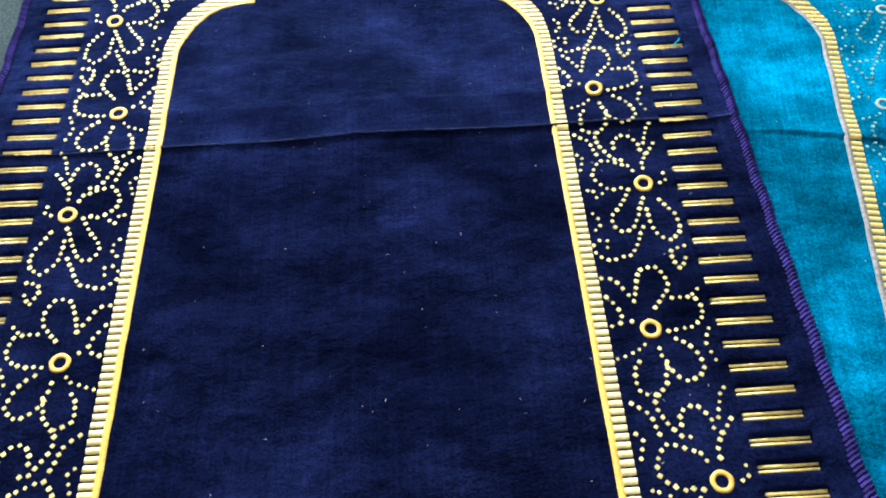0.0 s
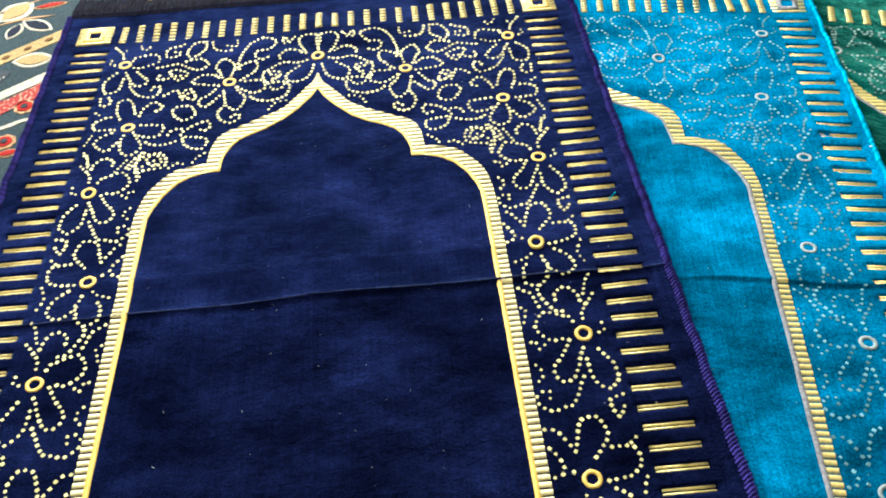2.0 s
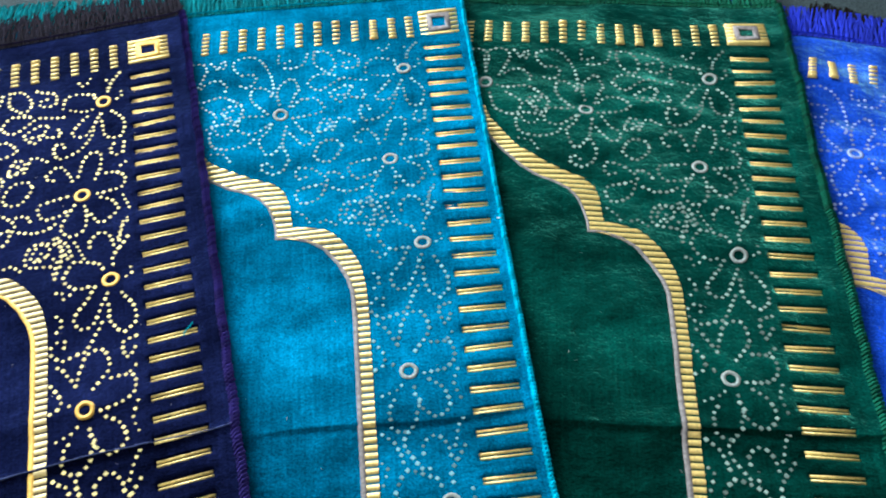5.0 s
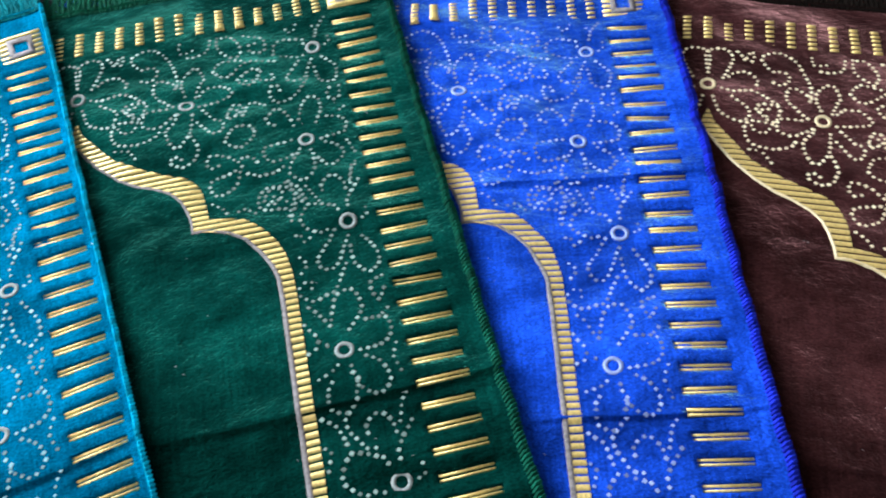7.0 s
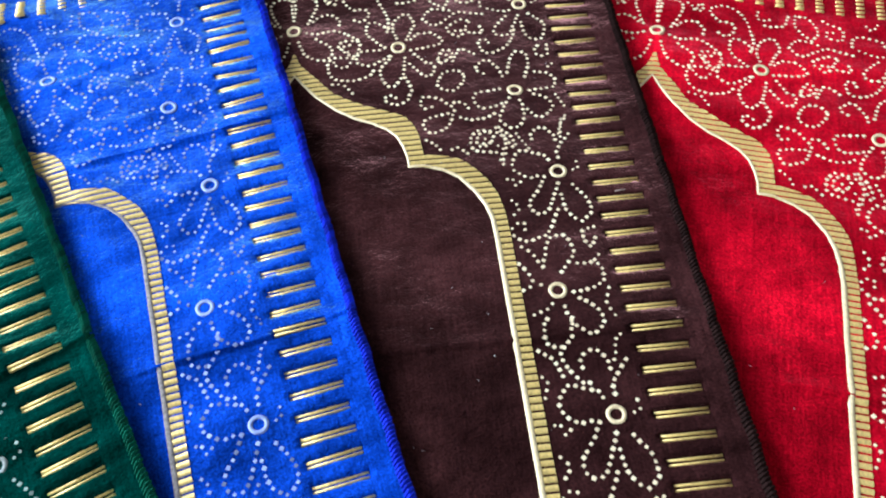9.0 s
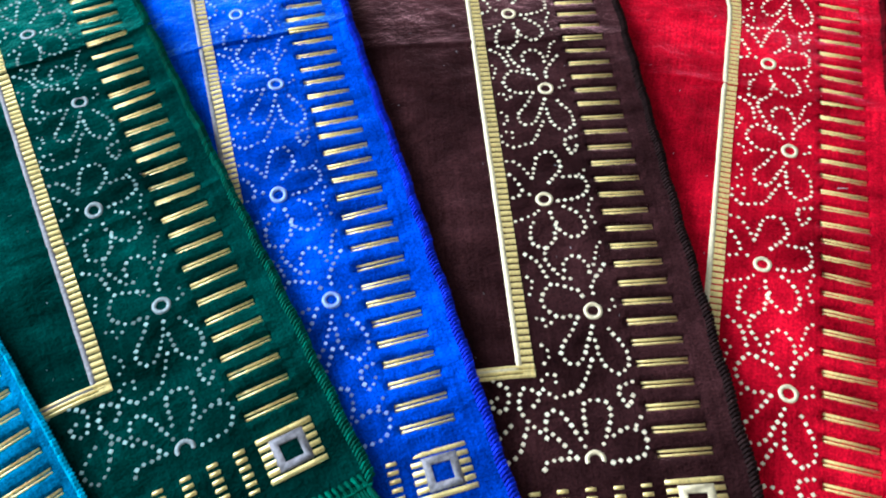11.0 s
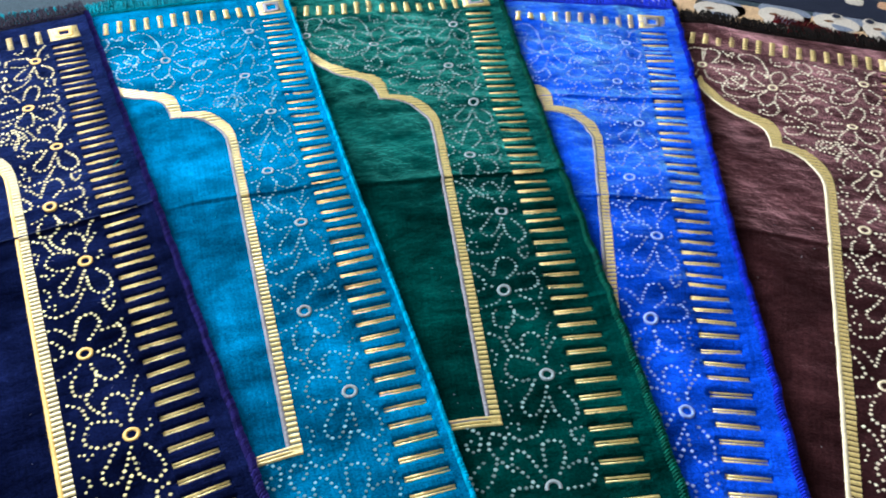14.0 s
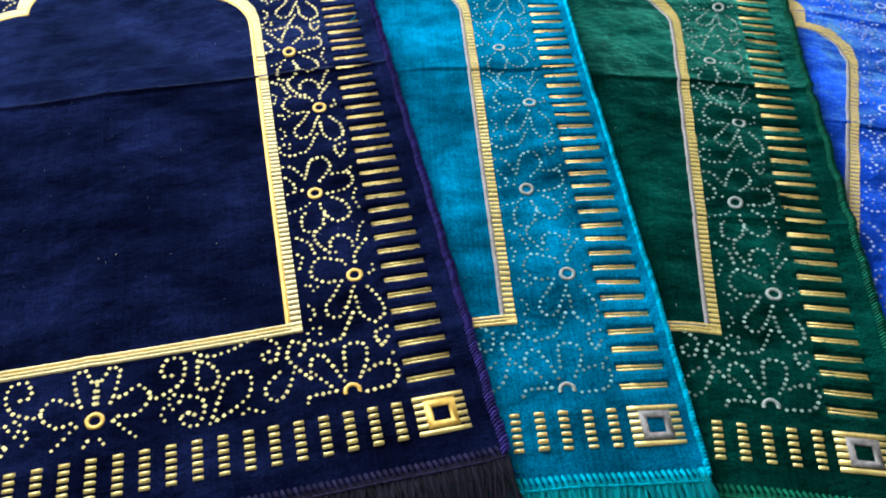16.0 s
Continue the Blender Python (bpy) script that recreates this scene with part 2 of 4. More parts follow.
def petals(n, r, depth):
    k = n * 8
    return [(r * (1 - depth + depth * abs(math.cos(n * i * math.pi / k))) * math.cos(2 * math.pi * i / k),
             r * (1 - depth + depth * abs(math.cos(n * i * math.pi / k))) * math.sin(2 * math.pi * i / k)) for i in range(k)]


def leaf(length, width, bend=0.0):
    up = [(length * (i / 10 - 0.5), width / 2 * math.sin(math.pi * i / 10) ** 0.8 + bend * math.sin(math.pi * i / 10)) for i in range(11)]
    return up[::-1] + [(u, -w + 2 * bend * math.sin(math.pi * (u / length + 0.5))) for u, w in up[1:-1]]


def strip(length, width, wobble=0.0):
    top = [(length * (i / 24 - 0.5), width / 2 + wobble * math.sin(i * 2.1)) for i in range(25)]
    return top[::-1] + [(u, -width / 2 + wobble * math.sin(i * 1.7)) for i, (u, _) in enumerate(top)]


def flower(x, y, r, turn=0):
    tuft("rug_flower", petals(8, r * 1.06, 0.16), PEACH, x, y, turn, 1)
    tuft("rug_flower", petals(8, r, 0.18), RED, x, y, turn, 2)
    tuft("rug_flower_eye", petals(6, r * 0.5, 0.1), IVORY, x, y, turn, 3)
    tuft("rug_flower_eye", petals(5, r * 0.27, 0.1), SLATE, x, y, turn, 4)


def outlined_leaf(x, y, length, width, turn, fill, rim=IVORY):
    tuft("rug_leaf", leaf(length, width), rim, x, y, turn, 1)
    tuft("rug_leaf", leaf(length * 0.8, width * 0.66), fill, x, y, turn, 2)


def rosette(x, y, r):
    tuft("rug_rosette", petals(8, r, 0.1), PEACH, x, y, 0, 1)
    tuft("rug_rosette", petals(6, r * 0.7, 0.1), RED, x, y, 0, 2)
    tuft("rug_rosette", petals(5, r * 0.3, 0.1), SLATE, x, y, 0, 3)


tuft("rug_stripe", strip(1.7, 0.021, 0.0008), SAND, -0.25, 1.231, 43.2, 1, "sand stripe with brown dashes")
for i in range(-18, 19):
    tuft("rug_dash", leaf(0.012, 0.007), BROWN, -0.25 + 0.03 * i * math.cos(radians(43.2)), 1.231 + 0.03 * i * math.sin(radians(43.2)), 43.2, 2)
tuft("rug_stripe", strip(1.5, 0.018, 0.0012), IVORY, -0.20, 1.172, 43.0, 1, "ivory stripe")
tuft("rug_stripe", strip(1.5, 0.030, 0.005), ROSE, -0.183, 1.155, 43.0, 1, "red and cream speckled stripe")
tuft("rug_stripe", strip(0.30, 0.006, 0.001), IVORY, -0.41, 0.905, 33, 1)
for x, y, r in ((-0.359, 1.308, 0.031), (-0.291, 1.284, 0.031), (-0.47, 1.40, 0.03), (-0.23, 1.40, 0.03)):
    flower(x, y, r, 10)
for x, y, r in ((-0.157, 1.276, 0.018), (-0.341, 0.982, 0.014), (-0.342, 0.915, 0.014), (0.02, 1.45, 0.018)):
    rosette(x, y, r)
for x, y, l, w, t in ((-0.44, 1.288, 0.05, 0.02, -5), (-0.388, 1.165, 0.055, 0.026, -25), (-0.366, 1.257, 0.034, 0.014, 20), (-0.322, 1.248, 0.036, 0.014, 20),
                      (-0.237, 1.307, 0.034, 0.022, 40), (-0.262, 1.330, 0.03, 0.022, 80), (-0.205, 1.317, 0.034, 0.018, 35), (-0.415, 1.15, 0.04, 0.022, 80)):
    outlined_leaf(x, y, l, w, t, INK)
for x, y, l, w, t in ((-0.452, 1.322, 0.06, 0.016, 25), (-0.386, 1.216, 0.05, 0.014, 20), (-0.33, 0.895, 0.03, 0.014, 20)):
    outlined_leaf(x, y, l, w, t, RED, PEACH)
for x, y, l, w, t in ((-0.365, 1.082, 0.055, 0.034, 10), (-0.091, 1.330, 0.045, 0.028, 30), (-0.43, 1.20, 0.06, 0.045, 60)):
    outlined_leaf(x, y, l, w, t, SAND)
tuft("rug_leaf", leaf(0.045, 0.03), wool("black_and_ivory_wool", (0.06, 0.07, 0.09), 0.22, (0.55, 0.52, 0.46)), -0.112, 1.288, 55, 1)
tuft("rug_leaf", leaf(0.05, 0.03), wool("ink_and_ivory_wool", (0.06, 0.07, 0.09), 0.22, (0.7, 0.66, 0.58)), -0.405, 1.04, 40, 1)
for (px, py), (qx, qy) in (((-0.47, 1.17), (-0.40, 1.235)), ((-0.30, 1.30), (-0.24, 1.31)), ((-0.45, 1.16), (-0.37, 1.19))):
    d = math.hypot(qx - px, qy - py)
    tuft("rug_vine", leaf(d, 0.005, 0.006), PEACH, (px + qx) / 2, (py + qy) / 2, math.degrees(math.atan2(qy - py, qx - px)), 1)
# the cream medallions and the sand border beyond the far edge
outlined_leaf(0.865, 1.305, 0.14, 0.075, 5, SAND)
outlined_leaf(1.02, 1.33, 0.10, 0.06, -20, SAND)
outlined_leaf(0.86, 1.225, 0.05, 0.02, 10, SAND)
tuft("rug_border", strip(1.3, 0.30), PANEL, 1.683, 0.602, -38, 1, "sand border panel")
tuft("rug_border", strip(1.3, 0.09), INK, 1.815, 0.772, -38, 2, "ink blue border band")
tuft("rug_border", strip(1.3, 0.012), IVORY, 1.855, 0.823, -38, 3)
for k in range(9):
    bx, by = 1.60 + 0.045 * k, 0.872 - 0.0352 * k
    tuft("rug_rosette", petals(5, 0.012, 0.1), IVORY, bx, by, 0, 3)
    tuft("rug_rosette", petals(5, 0.008, 0.1), INK, bx, by, 0, 4)
    tuft("rug_rosette", petals(4, 0.018, 0.15), PEACH if k % 2 else IVORY, bx + 0.075, by + 0.04, 0, 3)
for x, y, t, s in ((1.50, 0.90, -30, 1.0), (1.58, 0.848, -34, 1.0), (1.645, 0.797, -40, 1.0), (1.40, 0.955, -24, 1.0), (1.29, 1.01, -20, 1.0)):
    tuft("rug_cloud", petals(3, 0.052 * s, 0.25), MOSS, x + 0.012, y + 0.008, t, 1)
    tuft("rug_cloud", petals(3, 0.042 * s, 0.22), IVORY, x, y, t + 15, 2)
    tuft("rug_cloud", leaf(0.04 * s, 0.02, 0.006), MOSS, x + 0.004, y - 0.012, t + 160, 3)
    tuft("rug_cloud", leaf(0.018 * s, 0.008), BROWN, x - 0.004, y + 0.014, t, 3)
for x, y, l, w, t, bd in ((1.735, 0.70, 0.12, 0.022, -5, 0.016), (1.71, 0.665, 0.07, 0.02, 35, 0.008), (1.84, 0.66, 0.12, 0.022, -30, 0.018), (1.80, 0.60, 0.08, 0.02, 20, 0.01), (1.90, 0.58, 0.12, 0.02, -40, 0.016)):
    tuft("rug_leaf", leaf(l, w, bd), MOSS, x, y, t, 2)
for x, y in ((1.76, 0.645), (1.83, 0.615), (1.90, 0.68)):
    tuft("rug_rosette", petals(6, 0.014, 0.15), MOSS, x, y, 0, 2)
    tuft("rug_rosette", petals(5, 0.007, 0.1), IVORY, x, y, 0, 3)

# ---- prayer mats: one woven design, six colours ----
HALF, TOP, BOTTOM = 0.3455, 0.1395, -0.9645
BAND_BOTTOM = -0.8011
KEEL_U = 0.0085  # the foot border is woven a little off the middle
SLOPE, LEVEL, THICK = 0.010, 0.127, 0.0036
PILE = 0.0029  # depth of the pile round the side bars, which are woven flat at its foot
BAR_V, BAR_STEP, BAR_U = 0.0475, 0.019574, 0.2995

# strokes of the dotted flowers, in millimetres from the ring at the flower's heart
CROWN = [
    [(0, 17), (-1, 48), (18, 55), (26, 41), (15, 11)],
    [(31, 53), (37, 45), (39, 41), (44, 54), (48, 49), (45, 41)],
    [(21, 14), (28, 21), (41, 23), (50, 12), (49, 6)],
    [(14, -4), (26, -7), (46, -4), (68, -21)],
    [(24, -15), (40, -31), (37, -46), (29, -49), (16, -43), (10, -35), (5, -17)],
    [(70, -29), (65, -45), (57, -43), (49, -32), (59, -28)],
]
TOP_A = [
    [(-1, 14), (-4, 30), (-1, 43), (10, 53), (15, 51), (20, 36), (16, 28), (10, 11)],
    [(-18, 6), (-32, 24), (-30, 43), (-18, 41), (-4, 27)],
    [(-14, 2), (-21, -1), (-40, -2), (-45, -18), (-30, -25), (-11, -12)],
    [(-10, 28), (-8, 44), (-13, 67), (-23, 87), (-38, 96), (-55, 86), (-46, 68), (-33, 67), (-28, 60), (-31, 51), (-38, 47), (-45, 50)],
    [(-3, 94), (-4, 83), (2, 81), (10, 84)],
    [(4, 73), (11, 72), (25, 77), (30, 94)],
]
TOP_B = [
    [(54, 58), (61, 72), (56, 89), (47, 97), (42, 96), (38, 97), (38, 76), (54, 58)],
    [(-9, -12), (-13, -21), (-22, -35), (-16, -55), (-9, -58), (1, -45), (6, -17)],
    [(3, -48), (9, -63), (7, -71), (3, -79), (-8, -84), (-19, -76), (-15, -69), (-8, -74)],
    [(16, -12), (27, -28), (33, -30), (35, -37), (32, -45), (24, -47), (10, -28)],
    [(14, 11), (22, 19), (30, 20), (38, 19), (47, 7), (41, 0), (13, -5)],
    [(44, -15), (53, -22), (43, -30), (40, -24)],
    [(-72, -47), (-59, -50), (-52, -62)],
    [(-42, 15), (-53, 17), (-61, 15), (-63, 7), (-54, 0)],
    [(-49, -11), (-58, -9), (-70, -9), (-75, -17), (-75, -28), (-70, -38), (-59, -43), (-47, -44), (-34, -40), (-28, -33)],
    [(-69, -15), (-65, -22), (-57, -24), (-52, -18)],
    [(40, -28), (42, -17), (47, -10), (55, -13), (55, -22), (49, -26)],
]
CORNER_A = [
    [(-9, 9), (-11, 16), (-28, 21), (-36, 20), (-42, 13), (-43, 2)],
    [(-12, -8), (-21, -9), (-36, -3)],
    [(-18, -17), (-31, -33), (-34, -42), (-28, -46), (-22, -47), (-15, -41), (-4, -17)],
    [(8, -16), (19, -30), (21, -41), (15, -57), (1, -53), (-3, -30)],
    [(-12, -41), (-15, -51), (-26, -67), (-43, -74), (-51, -68), (-52, -53), (-44, -52), (-42, -58)],
    [(5, 17), (8, 29), (19, 43)],
    [(4, 35), (2, 44)],
    [(14, 1), (19, 3), (19, 13)],
    [(-27, 45), (-25, 35), (-19, 33), (-14, 42)],
]
CORNER_B = [
    [(9, -68), (5, -75), (7, -82), (13, -84), (18, -80), (19, -68)],
    [(-78, -1), (-97, 3), (-107, -8), (-106, -15), (-94, -22), (-73, -7), (-65, -6), (-57, -8), (-43, -11)],
    [(-61, -19), (-69, -18), (-84, -29), (-75, -41), (-69, -41), (-67, -34), (-75, -33)],
    [(-75, 45), (-69, 37), (-54, 31), (-50, 22), (-53, 11), (-67, 13), (-67, 22), (-61, 23)],
    [(-59, -22), (-64, -31), (-60, -37), (-46, -38), (-48, -29)],
]
WING_A = [
    [(-29, 28), (-36, 33), (-34, 39), (-23, 46), (-13, 33), (-10, 22)],
    [(-4, 27), (1, 45), (7, 55), (13, 55), (19, 52), (19, 34), (13, 19)],
    [(24, 24), (36, 21), (43, 12), (41, 4), (37, 0), (15, -2)],
    [(39, 30), (44, 34)],
    [(18, -8), (29, -15), (34, -28), (22, -40), (15, -39), (8, -28)],
    [(40, -11), (45, -28)],
    [(42, -46), (38, -51), (34, -68)],
    [(2, -15), (4, -23), (2, -43), (-8, -51), (-14, -49), (-21, -37), (-8, -11)],
]
WING_B = [
    [(-15, 3), (-36, 0), (-42, -3), (-43, -11), (-37, -22), (-23, -21), (-16, -18)],
    [(-8, -59), (1, -81)],
    [(-87, -15), (-93, -17), (-97, -13), (-97, -5), (-92, 0), (-78, -5), (-67, -16), (-63, -10), (-54, -13), (-50, -20)],
    [(-60, -32), (-47, -37), (-32, -35), (-26, -31)],
    [(-71, -26), (-93, -31), (-97, -38), (-91, -50), (-73, -43), (-65, -22)],
    [(-50, 28), (-55, 34), (-69, 33), (-77, 19), (-76, 10), (-63, 5), (-52, 16), (-49, 25)],
    [(-58, 48), (-52, 63), (-47, 66), (-35, 57)],
]
WING_C = [
    [(-14, -77), (-25, -57), (-44, -52), (-53, -62), (-51, -77), (-27, -83), (-25, -90), (-27, -98), (-37, -104), (-43, -94), (-38, -91)],
    [(-42, -70), (-39, -64), (-33, -67)],
    [(-96, -59), (-88, -66), (-84, -73)],
    [(-73, -74), (-67, -72), (-58, -80)],
    [(-24, -49), (-20, -66), (-22, -84)],
    [(-31, -61), (-36, -53), (-44, -57), (-48, -68), (-42, -74), (-35, -69)],
]
NEAR_A = [
    [(3, 17), (4, 27), (18, 46)],
    [(-18, 43), (-17, 52), (-6, 58), (3, 48), (4, 40), (9, 35)],
    [(-7, 15), (-11, 23), (-15, 23), (-27, 28), (-34, 28), (-42, 15), (-40, 5), (-29, -4), (-22, -3), (-14, -5)],
    [(-14, -5), (-22, -19), (-32, -32), (-33, -40), (-28, -48), (-17, -45), (-3, -15)],
    [(10, -18), (20, -36), (21, -51), (15, -58), (9, -60), (-1, -48), (-3, -28)],
    [(14, 0), (19, 1), (19, 10)],
    [(-9, -46), (-22, -71), (-27, -73), (-43, -77), (-53, -69)],
    [(-53, -61), (-47, -56), (-41, -58), (-42, -64)],
]
NEAR_B = [
    [(20, -68), (10, -71), (8, -77), (13, -89), (19, -80)],
    [(-49, -3), (-45, -2), (-42, -12), (-37, -8)],
    [(-49, -29), (-45, -34), (-44, -40), (-49, -46)],
    [(-52, 38), (-48, 34), (-52, 20)],
    [(-51, 62), (-40, 53), (-35, 37)],
    [(19, 70), (15, 66), (9, 47)],
]
FAR_A = [
    [(7, 19), (21, 37), (18, 53), (13, 57), (1, 53), (-8, 26)],
    [(-8, 26), (-20, 46), (-30, 49)],
    [(22, 26), (40, 24), (42, 8), (31, -1), (13, -3)],
    [(38, 28), (43, 33)],
    [(17, -10), (28, -19), (33, -35), (22, -45), (11, -39), (6, -31)],
    [(44, -3), (39, -16), (43, -30)],
    [(-30, -24), (-13, -18), (-7, -13)],
    [(-14, -27), (-18, -34), (-18, -50), (-7, -55)],
    [(3, -17), (4, -24), (8, -31), (4, -37), (3, -46), (-9, -63), (3, -87), (10, -89)],
    [(-29, 31), (-20, 16), (-22, 7), (-29, 4)],
]
FAR_B = [
    [(-13, 8), (-13, 7)],
]
HALF_FLOWER = [
    [(-3, 23), (0, 48), (17, 48), (18, 32), (9, 13)],
    [(-14, 3), (-29, 23), (-34, 28), (-31, 41), (-20, 41), (-6, 12)],
    [(-14, 3), (-36, 2), (-40, -4)],
    [(18, 19), (29, 24), (42, 19), (43, 12), (36, 0), (13, -3)],
    [(37, 26), (42, 32)],
    [(-35, 21), (-52, 44), (-50, 61), (-45, 64), (-36, 59), (-37, 52), (-41, 48)],
    [(-61, 33), (-75, 19), (-71, 6), (-66, 4), (-56, 12), (-49, 30)],
    [(-71, 73), (-60, 64), (-63, 48), (-68, 46), (-74, 50), (-75, 55), (-69, 58)],
]
KEEL_A = [
    [(1, 17), (1, 33), (-2, 41), (3, 39), (10, 53)],
    [(12, 16), (15, 23), (21, 20), (32, 28), (38, 28), (46, 16), (34, 0), (19, 1), (15, -3)],
    [(15, 23), (20, 49), (16, 53)],
    [(46, 16), (51, 13), (69, 22), (76, 36), (73, 51), (61, 52), (58, 48), (55, 41), (58, 34), (64, 34)],
    [(15, -3), (34, -22)],
    [(87, 45), (87, 27), (86, 19), (90, 14), (101, 14), (105, 28), (97, 40), (91, 43)],
    [(109, 15), (107, 7), (96, -23)],
]
KEEL_B = [
    [(113, 21), (117, 25), (131, 23), (132, 4), (123, -8), (102, -20)],
    [(124, -19), (130, -15), (141, -21)],
    [(66, 13), (62, 11), (62, 3), (65, -2)],
    [(71, 5), (73, 10), (88, 5), (92, -6), (85, -22), (75, -19), (70, -9), (75, -11), (78, -8), (83, -11)],
    [(57, 1), (55, -6), (58, -12)],
    [(80, 59), (92, 50), (104, 48), (126, 54), (132, 58)],
    [(5, -19), (8, -24)],
]

# ring hearts: name, across, along, strokes
HEARTS = [
    ("crown", 0.0, -0.002, [CROWN]),
    ("top", 0.1105, -0.0404, [TOP_A, TOP_B]),
    ("corner", 0.2485, 0.0135, [CORNER_A, CORNER_B]),
    ("wing", 0.224, -0.117, [WING_A, WING_B, WING_C]),
    ("near", 0.2481, -0.2285, [NEAR_A, NEAR_B]),
    ("far", 0.2236, -0.3595, [FAR_A, FAR_B]),
    ("near", 0.2478, -0.4775, [NEAR_A, NEAR_B]),
    ("far", 0.2255, -0.6205, [FAR_A, FAR_B]),
    ("near", 0.250, -0.743, [NEAR_A, NEAR_B]),
    ("half", 0.2285, -0.8745, [HALF_FLOWER]),
    ("keel", 0.0, -0.8585, [KEEL_A, KEEL_B]),
]

# the arch: across and along, outer and inner line of the gold band, apex to straight side
OUTER = [(0.0, -0.0346), (0.0063, -0.0551), (0.0223, -0.0772), (0.039, -0.1009), (0.0643, -0.1186), (0.089, -0.1317), (0.1073, -0.1403), (0.1164, -0.1520),
         (0.121, -0.1678), (0.1235, -0.1938), (0.124, -0.1955), (0.1424, -0.1970), (0.1568, -0.2021), (0.1707, -0.2167), (0.1814, -0.2321), (0.1878, -0.2481), (0.1915, -0.2706), (0.1925, -0.2948), (0.1925, -0.8011)]
INNER = [(0.0, -0.0714), (0.0071, -0.0844), (0.0209, -0.1047), (0.0403, -0.1260), (0.059, -0.1398), (0.0743, -0.1471), (0.0895, -0.1576), (0.0985, -0.1689),
         (0.1034, -0.1819), (0.1063, -0.1944), (0.107, -0.2089), (0.122, -0.2099), (0.1391, -0.2163), (0.1531, -0.2259), (0.1649, -0.2428), (0.1731, -0.2610), (0.1768, -0.2759), (0.1775, -0.2998), (0.1775, -0.7891)]


def edging_width(v):
    return 0.0026 + 0.0022 * min(1, max(0, (-v - 0.2) / 0.1))


def across(line, v):
    p = np.array(line)
    return float(np.interp(-v, -p[:, 1], p[:, 0]))


class Mat:
    """One mat's lie: where it is, how long it is and how its cloth rises."""

    def __init__(self, x, y, turn, length, shift, margin, creases, skew, crumple, pucker, seed, draw=0.0):
        self.m = pose(x, y, 0, 0, 0, turn)
        self.length, self.shift, self.margin, self.creases, self.skew, self.crumple, self.pucker, self.seed = length, shift, margin, creases, skew, crumple, pucker, seed
        self.cover = None
        self.draw = draw  # how far the wrinkled border is drawn in

    def shown(self, u, v):
        """0 where the next mat covers this one, 1 a few centimetres clear of it."""
        if self.cover is None:
            return 1.0
        s = (u - (self.cover[0] + self.cover[1] * v)) / 0.05
        return max(0.0, min(1.0, s))

    def z(self, u, v):
        h, k = 0.0, self.seed
        for vc, rise, up, down in self.creases:
            d = v - vc - 0.0025 * math.sin(9 * u + k) - 0.0012 * math.sin(31 * u + 2 * k)
            h += 1.3 * rise * math.exp(-d / up if d > 0 else d / down) * (0.75 + 0.25 * math.sin(6 * u + 1.7 * k))
            h -= 0.3 * rise * math.exp(-((d + 1.6 * down) / (0.9 * down)) ** 2)
        h += 0.0016 * math.exp(-abs(u - 0.002 * math.sin(8 * v + k)) / 0.006)
        flat = 0.7 * self.crumple * min(1.0, max(0.25, (v + 0.90) / 0.09))
        h += flat * 0.0007 * (1 + math.sin(23 * u + 9 * v + k) * math.sin(17 * v - 6 * u + 2 * k))
        h += flat * 0.0003 * (1 + math.sin(95 * v + 6 * math.sin(5 * u + k))) * (1 + math.sin(14 * u + 11 * v + k))
        h += flat * 0.00022 * (1 + math.sin(170 * v + 9 * math.sin(4 * u + 2 * k) + 12 * u)) * (1 + math.sin(9 * u - 13 * v + 2 * k))
        pucker = self.pucker * min(1.0, max(0.0, (u - 0.185) / 0.03)) * (1.0 if u < 0.29 else 0.5)
        if v > -0.21:
            pucker = max(pucker, self.pucker * min(1.0, (v + 0.21) / 0.06) * (0.0 if abs(u) < across(OUTER, v) and v < OUTER[0][1] else 1.0))
        if pucker:
            a = math.sin(62 * v + 9 * u + 2.2 * math.sin(19 * u + k) + 3 * math.sin(7 * v + k))
            b = math.sin(131 * v - 16 * u + 2.6 * math.sin(27 * u + 2 * k) + 2 * math.sin(23 * v))
            h += pucker * (0.0005 * (a + 1) * (1 + 0.7 * math.sin(17 * u - 21 * v + 3 * k)) + 0.0003 * (b + 1) * (1 + math.sin(29 * u + 13 * v + k)))
        h -= 0.0012 * flat + 0.0008 * pucker
        curl = 0.0055 * math.exp(-max(0.0, HALF - u) / 0.010)
        ride = 0.0012 * min(1.0, max(0.0, (u - 0.20) / 0.06))  # the border rides on the next mat
        sunk = 0.0035 * (1 - min(1.0, 1.4 * self.shown(u, v)))  # pressed down under the mat that covers it
        return SLOPE * (u - LEVEL) + h * self.shown(u, v) + curl + ride - sunk

    def at(self, u, v, h=0.0):
        x = u if u < 0.325 else 0.325 + (u - 0.325) * self.margin
        k = min(1.0, max(0.0, (u - 0.235) / 0.085))
        x -= self.draw * k * k * (3 - 2 * k) * min(1.0, max(0.0, (v + 0.75) / 0.35))
        return (x, self.shift + v * self.length + self.skew * math.tanh(u / 0.1), self.z(u, v) + h)

    def frame_at(self, u, v, h=0.0):
        e = 0.003
        p = Vector(self.at(u, v, h))
        a = (Vector(self.at(u + e, v, h)) - Vector(self.at(u - e, v, h))).normalized()
        b = (Vector(self.at(u, v + e, h)) - Vector(self.at(u, v - e, h))).normalized()
        n = a.cross(b).normalized()
        b = n.cross(a)
        return Matrix(((a.x, b.x, n.x, p.x), (a.y, b.y, n.y, p.y), (a.z, b.z, n.z, p.z), (0, 0, 0, 1)))


